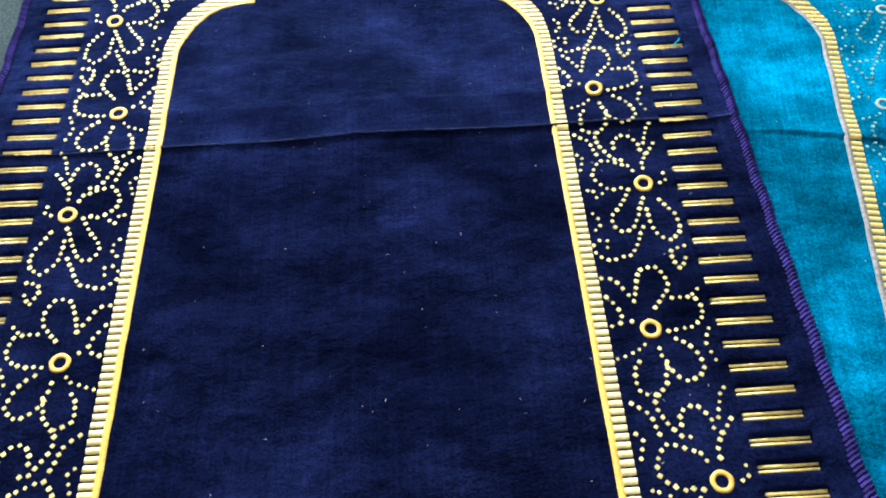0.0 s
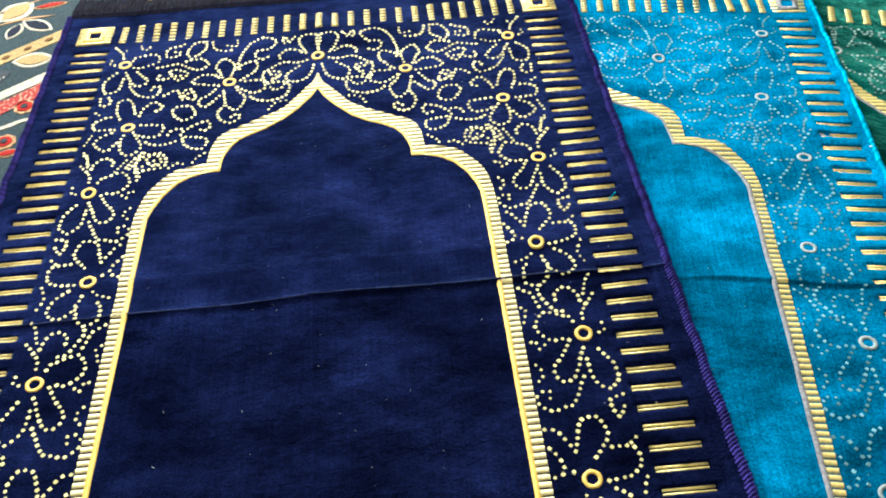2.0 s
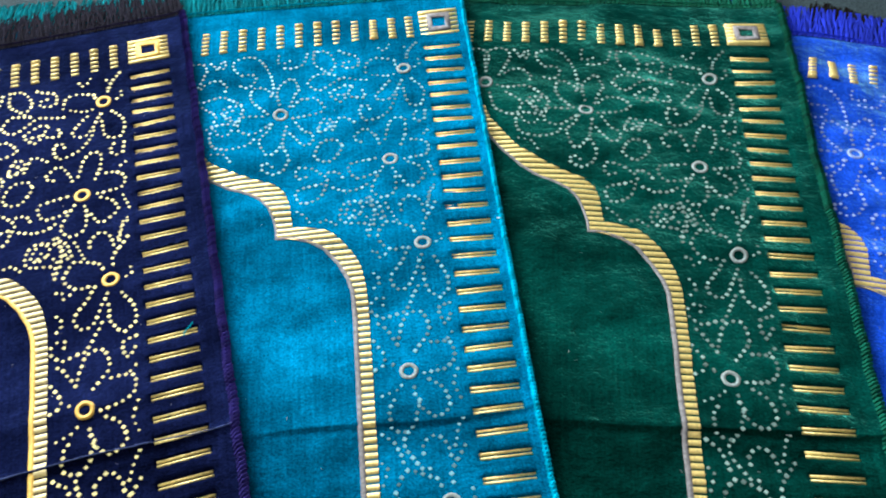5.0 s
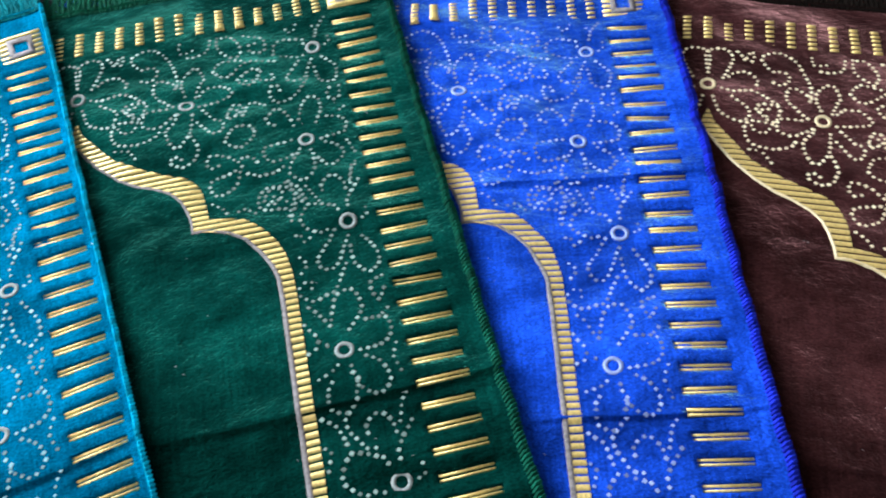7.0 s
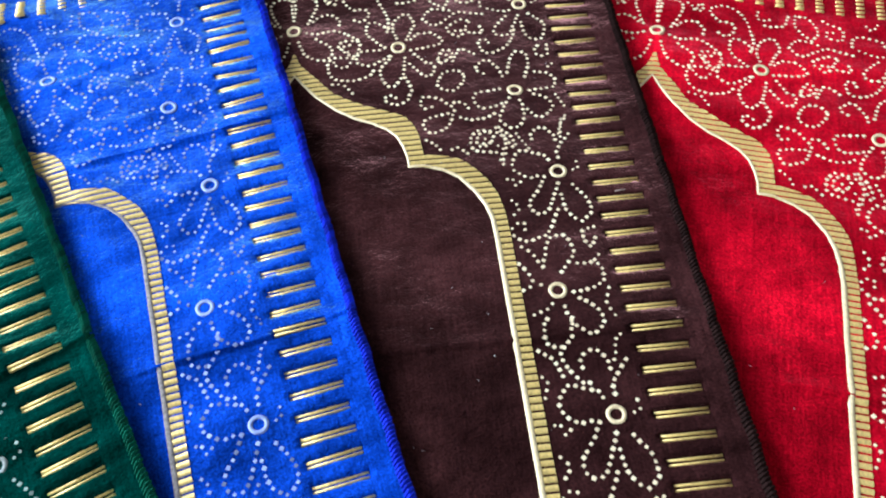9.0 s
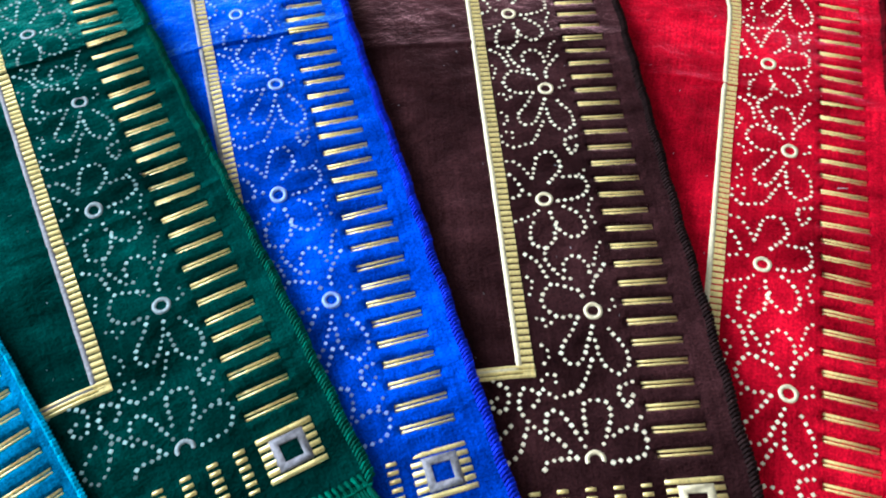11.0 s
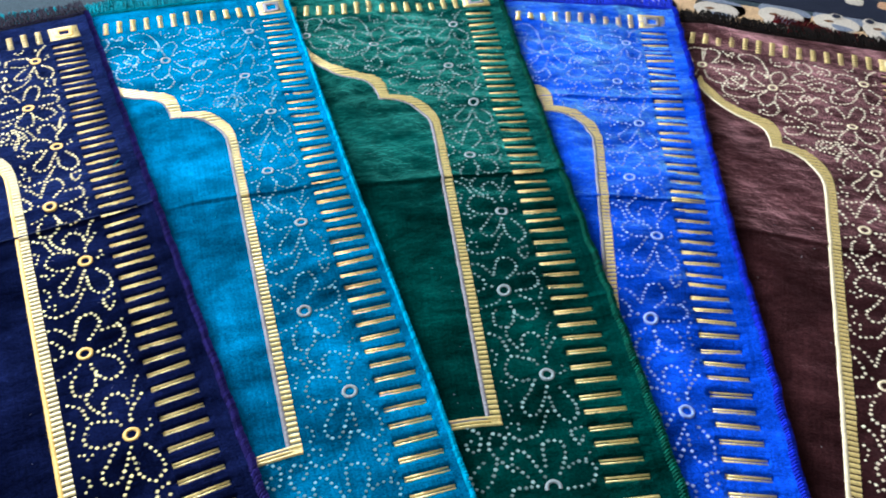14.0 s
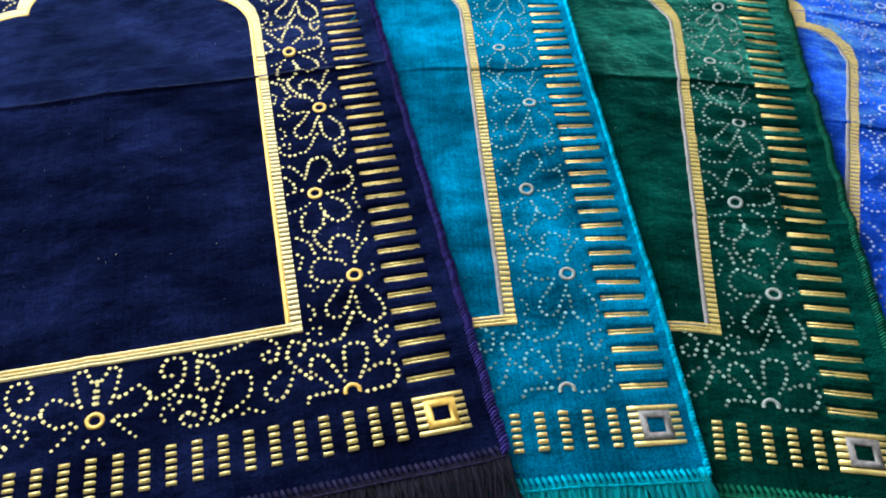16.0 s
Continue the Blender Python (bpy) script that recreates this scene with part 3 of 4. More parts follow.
def rib_data(x0, x1, y0, y1, height, skew0=0.0, skew1=0.0):
    """One embroidered strand lying across: rounded over its width, tucked in at both ends."""
    ys = [y0, y0 + (y1 - y0) * 0.2, (y0 + y1) / 2, y0 + (y1 - y0) * 0.8, y1]
    zs = [0.0, 0.72 * height, height, 0.72 * height, 0.0]
    e = min(0.0012, (x1 - x0) * 0.2)
    verts = []
    for xa, sk, drop in ((x0, skew0, 0.0), (x0 + e, skew0, 1.0), (x1 - e, skew1, 1.0), (x1, skew1, 0.0)):
        for y, z in zip(ys, zs):
            verts.append((xa + sk * (y - y0) / (y1 - y0), y, z * drop - 0.0003))
    faces = [(r * 5 + i, r * 5 + i + 1, r * 5 + i + 6, r * 5 + i + 5) for r in range(3) for i in range(4)]
    return verts, [q[::-1] for q in faces]


def joined(pieces):
    verts, faces = [], []
    for v, f in pieces:
        faces += [tuple(i + len(verts) for i in q) for q in f]
        verts += v
    return verts, faces


def data_mesh(name, vf, mat):
    me = bpy.data.meshes.new(name)
    me.from_pydata([tuple(p) for p in vf[0]], [], vf[1])
    me.materials.append(mat)
    me.polygons.foreach_set("use_smooth", [True] * len(me.polygons))
    return me


def corrugated(columns, rows, height, skip=()):
    """One woven patch: strands side by side along the rows, rounded, with sunk lines between them."""
    ys, zs = [], []
    for y0, y1 in rows:
        for t, h in ((0, -0.0003), (0.2, 0.75), (0.5, 1.0), (0.8, 0.75), (1, -0.0003)):
            ys.append(y0 + (y1 - y0) * t)
            zs.append(h * height if h > 0 else -0.0030)
    n, verts, faces = len(ys), [], []
    for x, drop in columns:
        verts += [(x, y, z if drop else -0.0030) for y, z in zip(ys, zs)]
    for c in range(len(columns) - 1):
        for r in range(n - 1):
            if (c, r // 5) not in skip:
                faces.append((c * n + r, (c + 1) * n + r, (c + 1) * n + r + 1, c * n + r + 1))
    return verts, faces


def ends(half):
    return [(-half, 0), (-half + 0.0011, 1), (half - 0.0011, 1), (half, 0)]


# shared pieces of the design
SIDE_BAR = data_mesh("gold_bar", corrugated(ends(0.0226), [(-0.0034, -0.0004), (0.0004, 0.0034)], 0.0010), GOLD)
END_BAR = data_mesh("gold_bar", corrugated(ends(0.0050), [(y - 0.0020, y + 0.0020) for y in (-0.0168, -0.0101, -0.0034, 0.0034, 0.0101, 0.0168)], 0.0008), GOLD)
SQUARE = data_mesh("corner_square", corrugated([(-0.0235, 0), (-0.0224, 1), (-0.0105, 1), (0.0105, 1), (0.0224, 1), (0.0235, 0)],
                   [(y - 0.0029, y + 0.0029) for y in (-0.0172, -0.0103, -0.0034, 0.0034, 0.0103, 0.0172)], 0.0010, {(2, r) for r in (1, 2, 3, 4)}), GOLD)


def square_frame(mat):
    verts, faces = [], []
    for s, z in ((0.0140, 0.0), (0.0137, 0.0013), (0.0079, 0.0013), (0.0075, -0.0004)):
        verts += [(-s, -s * 0.98, z), (s, -s * 0.98, z), (s, s * 0.98, z), (-s, s * 0.98, z)]
    for r in range(3):
        faces += [(r * 4 + i, r * 4 + (i + 1) % 4, r * 4 + 4 + (i + 1) % 4, r * 4 + 4 + i) for i in range(4)]
    return data_mesh("square_frame", (verts, faces), mat)


def flower_ring(mat, part=1.0):
    n, verts, faces = 28, [], []
    turns = n if part == 1 else int(n * part)
    for i in range(turns + (part < 1)):
        a = 2 * math.pi * i / n - (0.35 if part < 1 else 0)
        w = 1 + 0.02 * math.sin(5 * a)
        for r, z in ((0.0084 * w, -0.0014), (0.0081 * w, 0.0004), (0.0048, 0.0004), (0.0045, -0.0014)):
            verts.append((r * math.cos(a), r * math.sin(a), z))
    m = len(verts) // 4
    for i in range(turns):
        j = (i + 1) % m
        faces += [(i * 4 + k, j * 4 + k, j * 4 + k + 1, i * 4 + k + 1) for k in range(3)]
    return data_mesh("flower_ring", (verts, faces), mat)


def velvet_body(mat_lie, cloth, parent, rng):
    """The pile's surface, with a slot cut down to the weave for every side bar, a plain back and closed edges."""
    slot = [BAR_U + d for d in (-0.0234, -0.0227, 0.0227, 0.0234)]
    teeth = np.linspace(BAR_U - 0.0205, BAR_U + 0.0205, 16)
    us = [u for u in np.linspace(-HALF, HALF, 84) if not 0.2745 < abs(u) < 0.3245]
    us = np.unique(np.concatenate([us, slot, teeth, [-u for u in slot], -teeth, [-HALF + 0.002, HALF - 0.002, 0.007, -0.007, 0.004, -0.004, 0.0018, -0.0018, 0.0]]))
    bars = [BAR_V - BAR_STEP * k for k in range(48)]
    vs = [np.linspace(BOTTOM, TOP, 215), [BOTTOM + 0.002, TOP - 0.002]]
    vs[0] = np.array([v for v in vs[0] if min(abs(v - b) for b in bars) > 0.0046])
    vs += [np.array([b + d for d in (-0.0041, -0.0034, 0.0034, 0.0041)]) for b in bars]
    for c in mat_lie.creases:
        vs.append(c[0] + np.array([-0.012, -0.008, -0.006, -0.0045, -0.003, -0.0018, -0.0008, 0.0, 0.0008, 0.0018, 0.003, 0.005, 0.008, 0.012]))
    vs = np.unique(np.round(np.concatenate(vs), 4))
    nu, nv = len(us), len(vs)
    top, low = [], []
    for v in vs:
        near = round((BAR_V - v) / BAR_STEP)
        off = abs(v - (BAR_V - BAR_STEP * near))
        row_in, row_by = 0 <= near < 48 and off < 0.0036, 0 <= near < 48 and off < 0.0043
        for u in us:
            rim = min(u + HALF, HALF - u, v - BOTTOM, TOP - v)
            side = abs(abs(u) - BAR_U)
            dv = dz = 0.0
            if row_by and side < 0.0233:
                dv = rng.uniform(-0.0006, 0.0006)
                dz = -PILE if row_in and side < 0.0230 else rng.uniform(-0.0005, 0.0003)
            x, y, z = mat_lie.at(u, v + dv)
            top.append((x, y, z + dz - (0.0008 if rim < 0.001 else 0.0)))
            low.append((x, y, z - THICK if u > HALF - 0.03 else SLOPE * (u - LEVEL) - THICK))
    verts = top + low
    k = nu * nv
    faces = [(j * nu + i, j * nu + i + 1, (j + 1) * nu + i + 1, (j + 1) * nu + i) for j in range(nv - 1) for i in range(nu - 1)]
    faces += [tuple(k + i for i in q[::-1]) for q in faces]
    loop = [i for i in range(nu)] + [j * nu + nu - 1 for j in range(1, nv)] + [(nv - 1) * nu + i for i in range(nu - 2, -1, -1)] + [j * nu for j in range(nv - 2, 0, -1)]
    faces += [(loop[i], k + loop[i], k + loop[(i + 1) % len(loop)], loop[(i + 1) % len(loop)]) for i in range(len(loop))]
    return mesh_object("velvet_cloth", verts, faces, cloth, parent, "", True)


def arch_band(mat_lie, mat, parent):
    """Gold band round the niche: short strands laid level, row by row, and long strands along the foot."""
    verts, faces = [], []
    pitch, v = BAR_STEP / 3, OUTER[0][1] - 0.003
    while v > BAND_BOTTOM + 0.004:
        lo = v - pitch * 0.86
        e0, e1 = edging_width(v), edging_width(lo)
        spans = ((across(INNER, v) + e0 if v < INNER[0][1] else 0.0, across(OUTER, v), across(INNER, lo) + e1 if lo < INNER[0][1] else 0.0, across(OUTER, lo)),)
        for a0, a1, b0, b1 in spans:
            mirrors = (1, -1)
            for s in mirrors:
                cols = max(2, int((max(a1, b1) - min(a0, b0)) / 0.006))
                k = len(verts)
                for r, (t, h) in enumerate(((0, -0.0005), (0.16, 0.0008), (0.5, 0.0011), (0.84, 0.0008), (1, -0.0005))):
                    for c in range(cols + 1):
                        x0, x1 = a0 + (b0 - a0) * t, a1 + (b1 - a1) * t
                        u = x0 + (x1 - x0) * c / cols
                        verts.append(mat_lie.at(s * u, v + (lo - v) * t, h))
                for r in range(4):
                    for c in range(cols):
                        q = (k + r * (cols + 1) + c, k + (r + 1) * (cols + 1) + c, k + (r + 1) * (cols + 1) + c + 1, k + r * (cols + 1) + c + 1)
                        faces.append(q if s > 0 else q[::-1])
        v -= pitch
    for y0, y1 in ((-0.7891, -0.7930), (-0.7934, -0.7968), (-0.7972, -0.8011)):
        k, n = len(verts), 70
        for t, h in ((0, -0.0003), (0.25, 0.0012), (0.5, 0.0015), (0.75, 0.0012), (1, -0.0003)):
            for c in range(n + 1):
                u = -0.1925 + 0.385 * c / n
                verts.append(mat_lie.at(u, y0 + (y1 - y0) * t, h))
        for r in range(4):
            faces += [(k + r * (n + 1) + c, k + (r + 1) * (n + 1) + c, k + (r + 1) * (n + 1) + c + 1, k + r * (n + 1) + c + 1) for c in range(n)]
    return mesh_object("arch_band", verts, faces, mat, parent, "ribbed gold thread arch band", True)


def inner_edging(mat_lie, mat, parent):
    """Plain satin line that follows the inside of the arch band."""
    line = [p for p in INNER]
    pts = [np.array(line[i]) + (np.array(line[i + 1]) - np.array(line[i])) * t for i in range(len(line) - 1) for t in ((0, 0.5) if i < len(line) - 2 else np.linspace(0, 1, 70))]
    pts.append(np.array((0.1775, -0.7891)))
    pts += [np.array((0.1775 * (1 - t), -0.7891)) for t in np.linspace(0.03, 1, 30)]
    side = []
    for i, p in enumerate(pts):
        d = pts[min(i + 1, len(pts) - 1)] - pts[max(i - 1, 0)]
        n = np.array((-d[1], d[0])) / (np.hypot(*d) + 1e-9)
        side.append(n if i else np.array((0.0, 1.0)))
    verts, faces = [], []
    for s in (1, -1):
        k = len(verts)
        for i, (p, n) in enumerate(zip(pts, side)):
            w = edging_width(p[1])
            for o, h in ((w + 0.0004, -0.0003), (w, 0.0011), (0.0012, 0.0011), (0.0, -0.0003)):
                q = p + n * o
                verts.append(mat_lie.at(s * max(0.0, q[0]), q[1], h))
        for i in range(len(pts) - 1):
            for r in range(3):
                q = (k + i * 4 + r, k + (i + 1) * 4 + r, k + (i + 1) * 4 + r + 1, k + i * 4 + r + 1)
                faces.append(q[::-1] if s > 0 else q)
    return mesh_object("inner_edging", verts, faces, mat, parent, "", True)


def dotted_flowers(mat_lie, mat, parent, rng):
    verts, faces = [], []
    for name, hu, hv, groups in HEARTS:
        for strokes in groups:
            for stroke in strokes:
                pts = smooth_line([(a / 1000, b / 1000) for a, b in stroke], 0.0064)
                size = 0.0024 if len(pts) > 5 else 0.0020
                for s in (1, -1):
                    for du, dv in pts:
                        u, v = hu + du, hv + dv
                        if not (-0.272 < u < 0.272 and -0.885 < v < 0.057):
                            continue
                        if v > BAND_BOTTOM and -0.2 < v and u < across(OUTER, v) + 0.001 and v < OUTER[0][1]:
                            continue
                        if -0.8 < v <= -0.2 and u < 0.1945:
                            continue
                        r, a0 = size * rng.uniform(0.8, 1.12), rng.uniform(-0.25, 0.25)
                        x, y = s * u + KEEL_U * (name == "keel") + rng.uniform(-0.0004, 0.0004), v + rng.uniform(-0.0004, 0.0004)
                        k = len(verts)
                        px, py, pz = mat_lie.at(x, y)
                        for q, h in ((1.0, -0.0002), (0.82, 0.0004)):
                            verts += [(px + r * q * c * math.cos(a0 + i * 0.7854), py + r * q * c * math.sin(a0 + i * 0.7854), pz + h) for i in range(8) for c in (0.74 if i % 2 else 1.0,)]
                        faces += [(k + i, k + (i + 1) % 8, k + 8 + (i + 1) % 8, k + 8 + i) for i in range(8)]
                        faces.append(tuple(k + 8 + i for i in range(8)))
    ob = mesh_object("flower_embroidery", verts, faces, mat, parent, "dotted flower embroidery")
    return tagged(ob, kind="stuff")


def strand(verts, faces, path, r0, r1):
    k = len(verts)
    for i, p in enumerate(path):
        r = r0 + (r1 - r0) * i / (len(path) - 1)
        d = (path[min(i + 1, len(path) - 1)] - path[max(i - 1, 0)]).normalized()
        a = d.cross(Vector((0, 0, 1))).normalized()
        b = a.cross(d)
        verts += [tuple(p + a * r), tuple(p + b * r), tuple(p - a * r), tuple(p - b * r)]
    for i in range(len(path) - 1):
        faces += [(k + i * 4 + j, k + i * 4 + (j + 1) % 4, k + i * 4 + 4 + (j + 1) % 4, k + i * 4 + 4 + j) for j in range(4)]
    e = k + 4 * (len(path) - 1)
    faces.append((e, e + 1, e + 2, e + 3))


def fringe(mat_lie, mat, parent, end, count, rng, length=0.055):
    """Yarn ends past the hem, lying loose and a little tangled."""
    verts, faces = [], []
    v0, way = (TOP, 1) if end == "top" else (BOTTOM, -1)
    clump = 0.0
    for i in range(count):
        u = -HALF + 0.002 + (2 * HALF - 0.004) * (i + rng.uniform(-0.4, 0.4)) / count
        if i % 6 == 0:
            clump = rng.uniform(-0.005, 0.005)
        lean = clump + rng.uniform(-0.003, 0.003)
        long = length * rng.uniform(0.78, 1.06)
        lift = rng.uniform(0.0, 0.003)
        x, y, z = mat_lie.at(u, v0)
        path = []
        for t in (0.0, 0.12, 0.35, 0.65, 1.0):
            path.append(Vector((x + lean * t * t + 0.002 * math.sin(5 * t + i), y + way * (long * t - 0.002), z - 0.0002 + (lift + 0.0015) * math.sin(3.14 * min(1, t * 1.3)) * 0.8 - 0.0012 * t)))
        strand(verts, faces, path, 0.0015, 0.0009)
    return tagged(mesh_object("fringe", verts, faces, mat, parent, "loose yarn fringe"), kind="stuff")


def hem_stitches(mat_lie, mat, parent, end, rng):
    """Slanted whip stitches and a chain of knots along the short edge."""
    verts, faces = [], []
    v0, way = (TOP, 1) if end == "top" else (BOTTOM, -1)
    n = 130
    for i in range(n if end == "bottom" else 0):
        u = -HALF + 0.003 + (2 * HALF - 0.006) * i / n
        a, b = Vector(mat_lie.at(u, v0 - way * 0.009, 0.0002)), Vector(mat_lie.at(u + 0.003, v0 + way * 0.001, 0.0004))
        mid = (a + b) / 2 + Vector((0, 0, 0.0016))
        strand(verts, faces, [a, mid, b], 0.0017 * rng.uniform(0.8, 1.1), 0.0015)
    for i in range(n * 2):
        u = -HALF + 0.002 + (2 * HALF - 0.005) * i / (n * 2)
        a, b = Vector(mat_lie.at(u, v0 + way * 0.002, 0.0012)), Vector(mat_lie.at(u + 0.0038, v0 + way * 0.0032, 0.0012))
        strand(verts, faces, [a, (a + b) / 2 + Vector((0, 0, 0.0008)), b], 0.0012, 0.0011)
    return tagged(mesh_object("hem_stitching", verts, faces, mat, parent, "whip-stitched hem"), kind="stuff")


def overlock(mat_lie, mat, parent, s, rng, sink=0.0):
    """The long edge, wrapped tightly in slanted stitches."""
    verts, faces = [], []
    n = 300
    for i in range(n):
        v = BOTTOM + (TOP - BOTTOM) * (i + 0.5) / n
        wob = 0.0006 * math.sin(i * 0.37) + rng.uniform(-0.0004, 0.0004)
        x = s * (HALF + wob)
        a = Vector(mat_lie.at(x - s * 0.0042, v - 0.0014, 0.0002 - sink))
        b = Vector(mat_lie.at(x - s * 0.0008, v + 0.0008, 0.0019 - sink))
        c = Vector(mat_lie.at(x + s * 0.0022, v + 0.0022, 0.0002 - sink))
        d = Vector(mat_lie.at(x + s * 0.0018, v + 0.003, -0.0018 - sink))
        strand(verts, faces, [a, b, c, d], 0.0019 - 0.3 * sink, 0.0019 - 0.3 * sink)
    return tagged(mesh_object("edge_stitching", verts, faces, mat, parent, "overlocked edge"), kind="stuff")


def prayer_mat(label, lie, cloth, edge, hem, tassel, dots, edging, band, rings, strands, seed):
    rng = random.Random(seed)
    root = tagged(new("prayer_mat"), label, "prayer mat", "fanned prayer mats")
    root.matrix_basis = lie.m
    velvet_body(lie, cloth, root, random.Random(seed + 50))
    arch_band(lie, band, root)
    inner_edging(lie, edging, root)
    dotted_flowers(lie, dots, root, rng)
    for end in ("top", "bottom"):
        fringe(lie, tassel, root, end, strands, rng)
        hem_stitches(lie, hem, root, end, rng)
    for s in (1, -1):
        overlock(lie, edge, root, s, rng, 0.003 if s < 0 and lie.cover else 0.0)
    whole, part_ring, frame_mesh = flower_ring(rings), flower_ring(rings, 0.62), square_frame(edging)
    for name, u, v, _ in HEARTS:
        for s in ((1,) if u == 0 else (1, -1)):
            shared("flower_ring", part_ring if name == "half" else whole, root, lie.frame_at(s * u + KEEL_U * (name == "keel"), v, 0.0002))
    for k in range(48):
        for s in (1, -1):
            shared("gold_bar", SIDE_BAR, root, lie.frame_at(s * BAR_U, BAR_V - BAR_STEP * k, 0.0005 - PILE))
    for k in range(-12, 13):
        shared("gold_bar", END_BAR, root, lie.frame_at(0.0218 * k, 0.0850, -0.0020 + 0.0026 * min(1, 6 * lie.shown(0.0218 * k, 0.0850))))
        u = 0.0075 + 0.02135 * k
        shared("gold_bar", END_BAR, root, lie.frame_at(u, -0.9137, -0.0022 + 0.0033 * min(1, 6 * lie.shown(u, -0.9137))))
    for s in (1, -1):
        for v in (0.0878, -0.9129):
            square = shared("corner_square", SQUARE, root, lie.frame_at(s * 0.3005, v, 0.0004))
            shared("square_frame", frame_mesh, square, Matrix.Identity(4))
    return root


F1 = (FOLD - 0.001, 0.0022, 0.0030, 0.0040)
LIES = [
    Mat(0.0130, 1.0727, 5.70, 0.9954, -0.0016, 1.0, [F1, (-0.362, 0.0016, 0.010, 0.010), (-0.62, 0.0008, 0.03, 0.02), (-0.20, 0.0010, 0.03, 0.02)], 0.0, 1.2, 0.9, 0.4),
    Mat(0.3403, 1.1022, -3.32, 1.0131, 0.0048, 0.35, [(FOLD, 0.0034, 0.012, 0.003), (-0.17, 0.0016, 0.03, 0.01), (-0.50, 0.0012, 0.03, 0.012), (-0.08, 0.0012, 0.02, 0.012)], 0.0, 2.2, 1.7, 1.9, 0.006),
    Mat(0.6776, 1.0778, -13.50, 0.9989, -0.0004, 1.0, [(FOLD, 0.0030, 0.010, 0.003), (-0.64, 0.0022, 0.014, 0.004), (-0.22, 0.0016, 0.03, 0.012), (-0.30, 0.0014, 0.03, 0.012)], 0.0, 2.8, 2.0, 3.1, 0.004),
    Mat(0.9488, 0.9855, -25.11, 0.9984, -0.0005, 1.0, [(FOLD, 0.0030, 0.010, 0.0022), (-0.165, 0.0034, 0.016, 0.004), (-0.62, 0.0028, 0.012, 0.004), (-0.05, 0.0012, 0.02, 0.012)], 0.0, 3.3, 1.9, 4.6, 0.004),
    Mat(1.2665, 0.7970, -36.73, 0.9939, -0.0018, 1.0, [(FOLD, 0.0026, 0.016, 0.004), (-0.2, 0.0010, 0.04, 0.02)], 0.0, 1.4, 0.9, 5.5),
    Mat(1.5557, 0.5289, -55.06, 1.0026, 0.0009, 1.0, [(FOLD, 0.0030, 0.014, 0.004), (-0.25, 0.0012, 0.03, 0.02)], 0.0, 1.3, 1.2, 0.9),
]
for over, under in zip(LIES, LIES[1:]):
    ends = [under.m.inverted() @ over.m @ Vector((0.325 + 0.0205 * over.margin - over.draw, over.shift + v * over.length, 0)) for v in (TOP, BOTTOM)]
    k = (ends[0].x - ends[1].x) / (ends[0].y - ends[1].y)
    under.cover = (ends[0].x - k * ends[0].y, k)

LOOKS = [
    ("navy blue velvet prayer mat with gold arch, topmost of the fan", (0.0038, 0.0066, 0.034), (0.09, 0.19, 0.56), 0.19, 0.50, 0.5,
     (0.030, 0.024, 0.17), (0.020, 0.018, 0.060), (0.012, 0.012, 0.024), STRAW, AMBER, CREAM, AMBER, 800),
    ("turquoise velvet prayer mat with silver dots, half under the navy one", (0.0, 0.118, 0.258), (0.0, 0.58, 1.0), 0.10, 0.50, 0.45,
     (0.0, 0.40, 0.66), (0.0, 0.36, 0.55), (0.0, 0.17, 0.22), AQUA, SILVER, GOLD, FROST, 760),
    ("bottle green velvet prayer mat with silver dots, half covered", (0.0008, 0.031, 0.027), (0.14, 0.85, 0.72), 0.21, 1.0, 0.8,
     (0.004, 0.09, 0.06), (0.004, 0.11, 0.07), (0.004, 0.09, 0.058), MINT, SILVER, GOLD, FROST, 760),
    ("royal blue velvet prayer mat with silver dots, half covered", (0.007, 0.055, 0.52), (0.30, 0.82, 1.0), 0.17, 1.0, 0.75,
     (0.012, 0.03, 0.55), (0.012, 0.03, 0.55), (0.014, 0.032, 0.46), ICE, SILVER, GOLD, ICE, 760),
    ("dark brown velvet prayer mat with cream dotted flowers, half covered", (0.028, 0.0100, 0.0112), (0.85, 0.45, 0.48), 0.15, 0.85, 0.55,
     (0.016, 0.008, 0.008), (0.012, 0.007, 0.007), (0.005, 0.0035, 0.003), CHAFF, PALE, GOLD, PALE, 800),
    ("crimson red velvet prayer mat with cream dots, undermost of the fan", (0.42, 0.002, 0.015), (1.0, 0.12, 0.22), 0.08, 0.6, 0.5,
     (0.10, 0.003, 0.008), (0.12, 0.003, 0.008), (0.06, 0.003, 0.006), CHAFF, PALE, GOLD, PALE, 760),
]
for i, (lie, (label, base, sheen, lay, shine, rub, edge, hem, tassel, dots, edging, band, rings, strands)) in enumerate(zip(LIES, LOOKS)):
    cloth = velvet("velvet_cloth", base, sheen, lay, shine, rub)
    prayer_mat(label, lie, cloth, yarn("edge_yarn", edge), yarn("hem_yarn", hem), yarn("tassel_yarn", tassel), dots, edging, band, rings, strands, 10 + i)


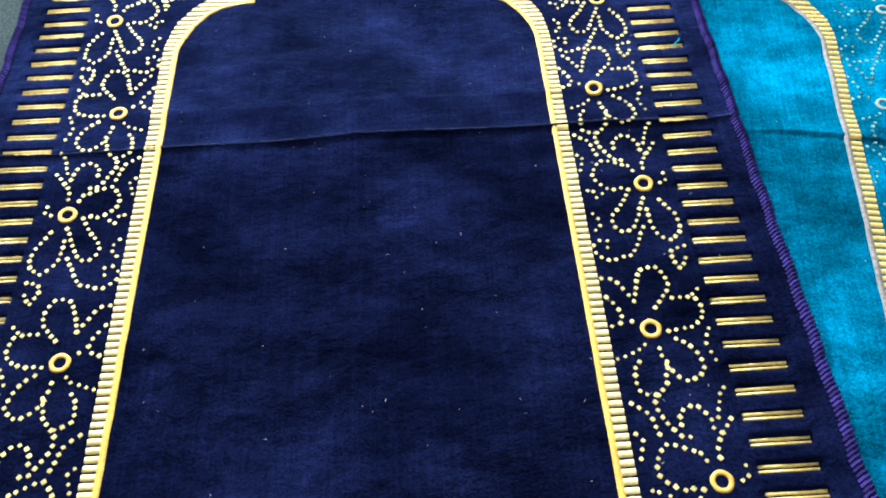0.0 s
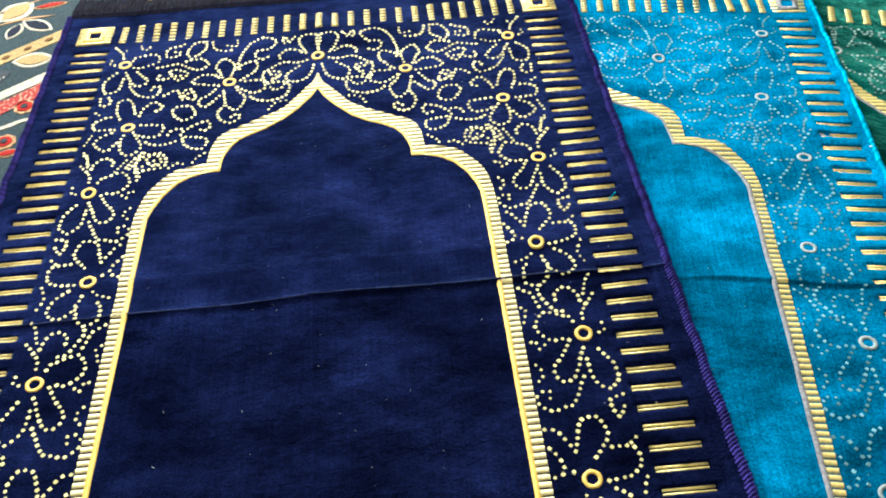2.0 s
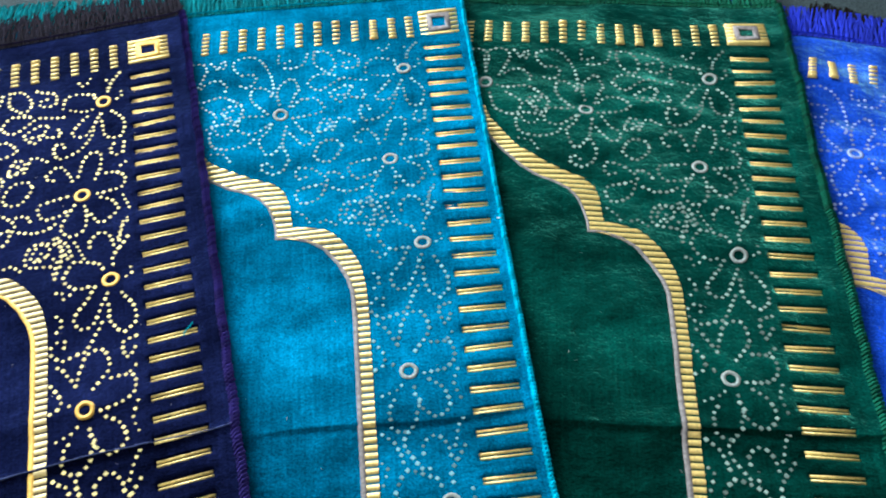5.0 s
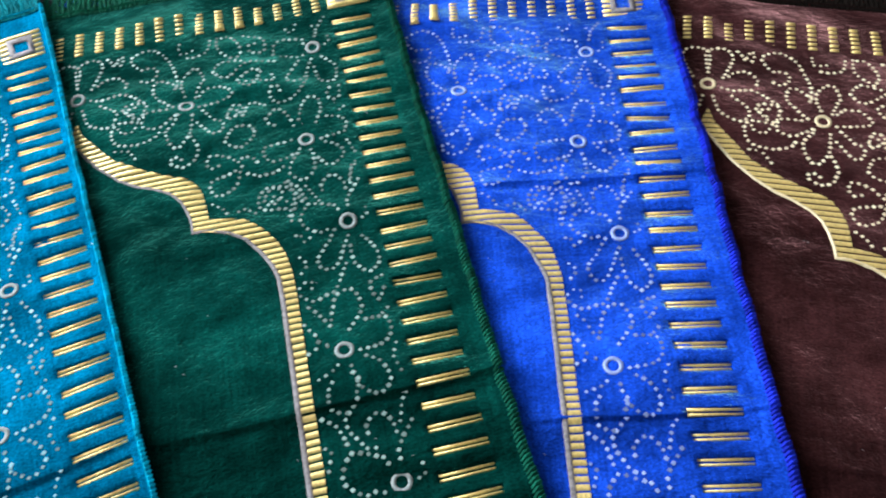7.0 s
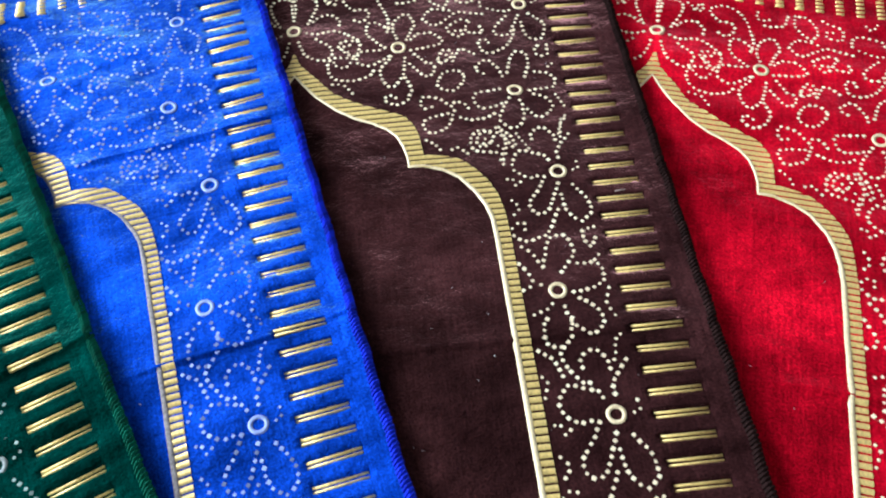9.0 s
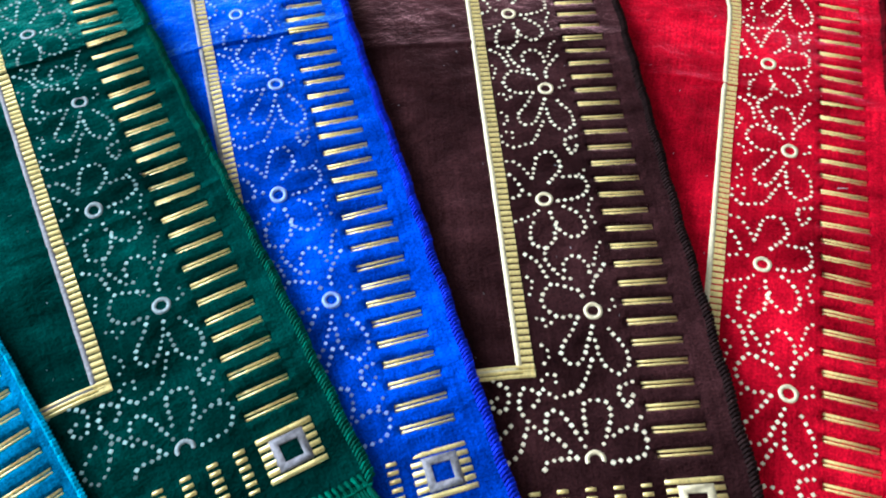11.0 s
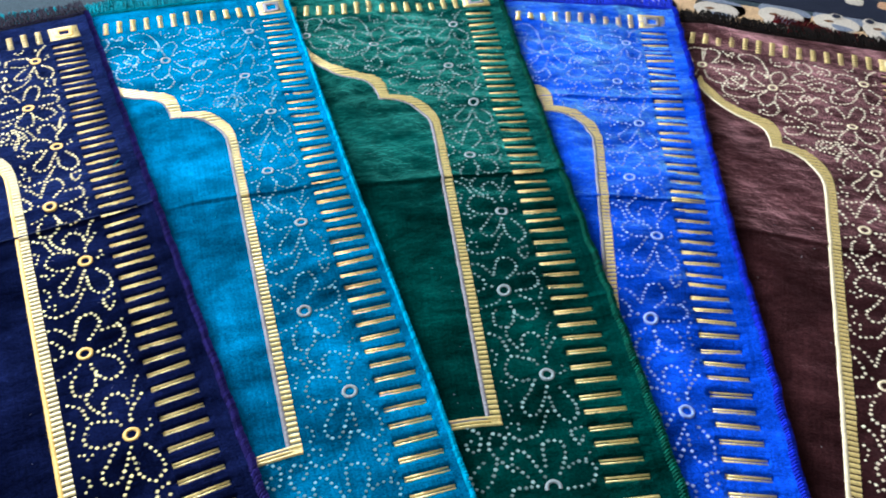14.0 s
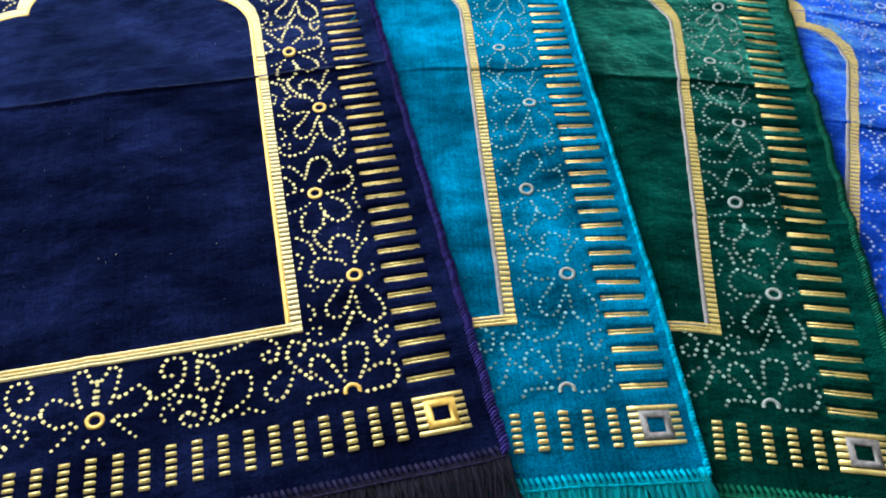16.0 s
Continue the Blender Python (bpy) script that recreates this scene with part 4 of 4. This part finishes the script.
# ---- pale strands along the navy mat's fold: its lit, crushed ridge put into colour ----
rng = random.Random(8)
verts, faces = [], []
u = -0.33
while u < 0.33:
    l = rng.uniform(0.004, 0.016)
    path = []
    for t in (0.0, 0.5, 1.0):
        w = u + l * t
        v = FOLD - 0.001 + 0.0025 * math.sin(9 * w + 0.4) + 0.0012 * math.sin(31 * w + 0.8) + rng.uniform(-0.0004, 0.0008)
        path.append(Vector(LIES[0].at(w, v, 0.0006)))
    strand(verts, faces, path, rng.uniform(0.0004, 0.0009), 0.0005)
    u += l * rng.uniform(0.7, 1.15)
# paler than the cloth, to draw the bright line that light leaves here
ridge = mesh_object("fold_ridge", verts, faces, yarn("fold_lit_pile", (0.07, 0.10, 0.26)), bpy.data.objects["prayer_mat"], "pale strands that draw the lit, crushed ridge of the fold")
tagged(ridge, kind="stuff")


# ---- lint and loose threads on the velvet ----
def lie_on(index, u, v, h):
    return LIES[index].m @ Vector(LIES[index].at(u, v, h))


def loose_thread(label, index, u, v, turn, length, mat):
    path = []
    for t in np.linspace(-0.5, 0.5, 6):
        a = radians(turn)
        du, dv = length * t * math.cos(a) + 0.0012 * math.sin(5 * t), length * t * math.sin(a)
        path.append(lie_on(index, u + du, v + dv, 0.0016 + 0.0008 * math.cos(3 * t)))
    verts, faces = [], []
    strand(verts, faces, path, 0.0006, 0.0005)
    return tagged(mesh_object("loose_thread", verts, faces, mat), label, "thread")


loose_thread("short turquoise loose thread on the navy mat", 0, 0.314, -0.304, 60, 0.014, yarn("turquoise_scrap", (0.0, 0.45, 0.6)))
loose_thread("short white loose thread on the turquoise mat", 1, 0.340, -0.21, -20, 0.010, yarn("white_scrap", (0.7, 0.7, 0.7)))
loose_thread("short pale loose thread on the brown mat", 4, 0.30, -0.26, 10, 0.009, yarn("pale_scrap", (0.55, 0.52, 0.5)))
loose_thread("short pale loose thread on the red mat", 5, 0.297, -0.515, 20, 0.009, yarn("grey_scrap", (0.5, 0.5, 0.5)))

LINT = yarn("lint_fibre", (0.45, 0.47, 0.52))
rng = random.Random(5)
verts, faces = [], []
for index, count in ((0, 120), (1, 30), (2, 40), (3, 25), (4, 45), (5, 25)):
    for _ in range(count):
        u, v = rng.uniform(-0.17 if index == 0 else 0.08, 0.30), rng.uniform(-0.78, -0.02)
        a, l = rng.uniform(0, 3.14), rng.uniform(0.0008, 0.0026)
        p, q = lie_on(index, u, v, 0.0004), lie_on(index, u + l * math.cos(a), v + l * math.sin(a), 0.0006)
        strand(verts, faces, [p, (p + q) / 2 + Vector((0, 0, 0.0003)), q], 0.00022, 0.00018)
tagged(mesh_object("lint", verts, faces, LINT), "pale specks of lint scattered on the velvet", "lint", kind="stuff")
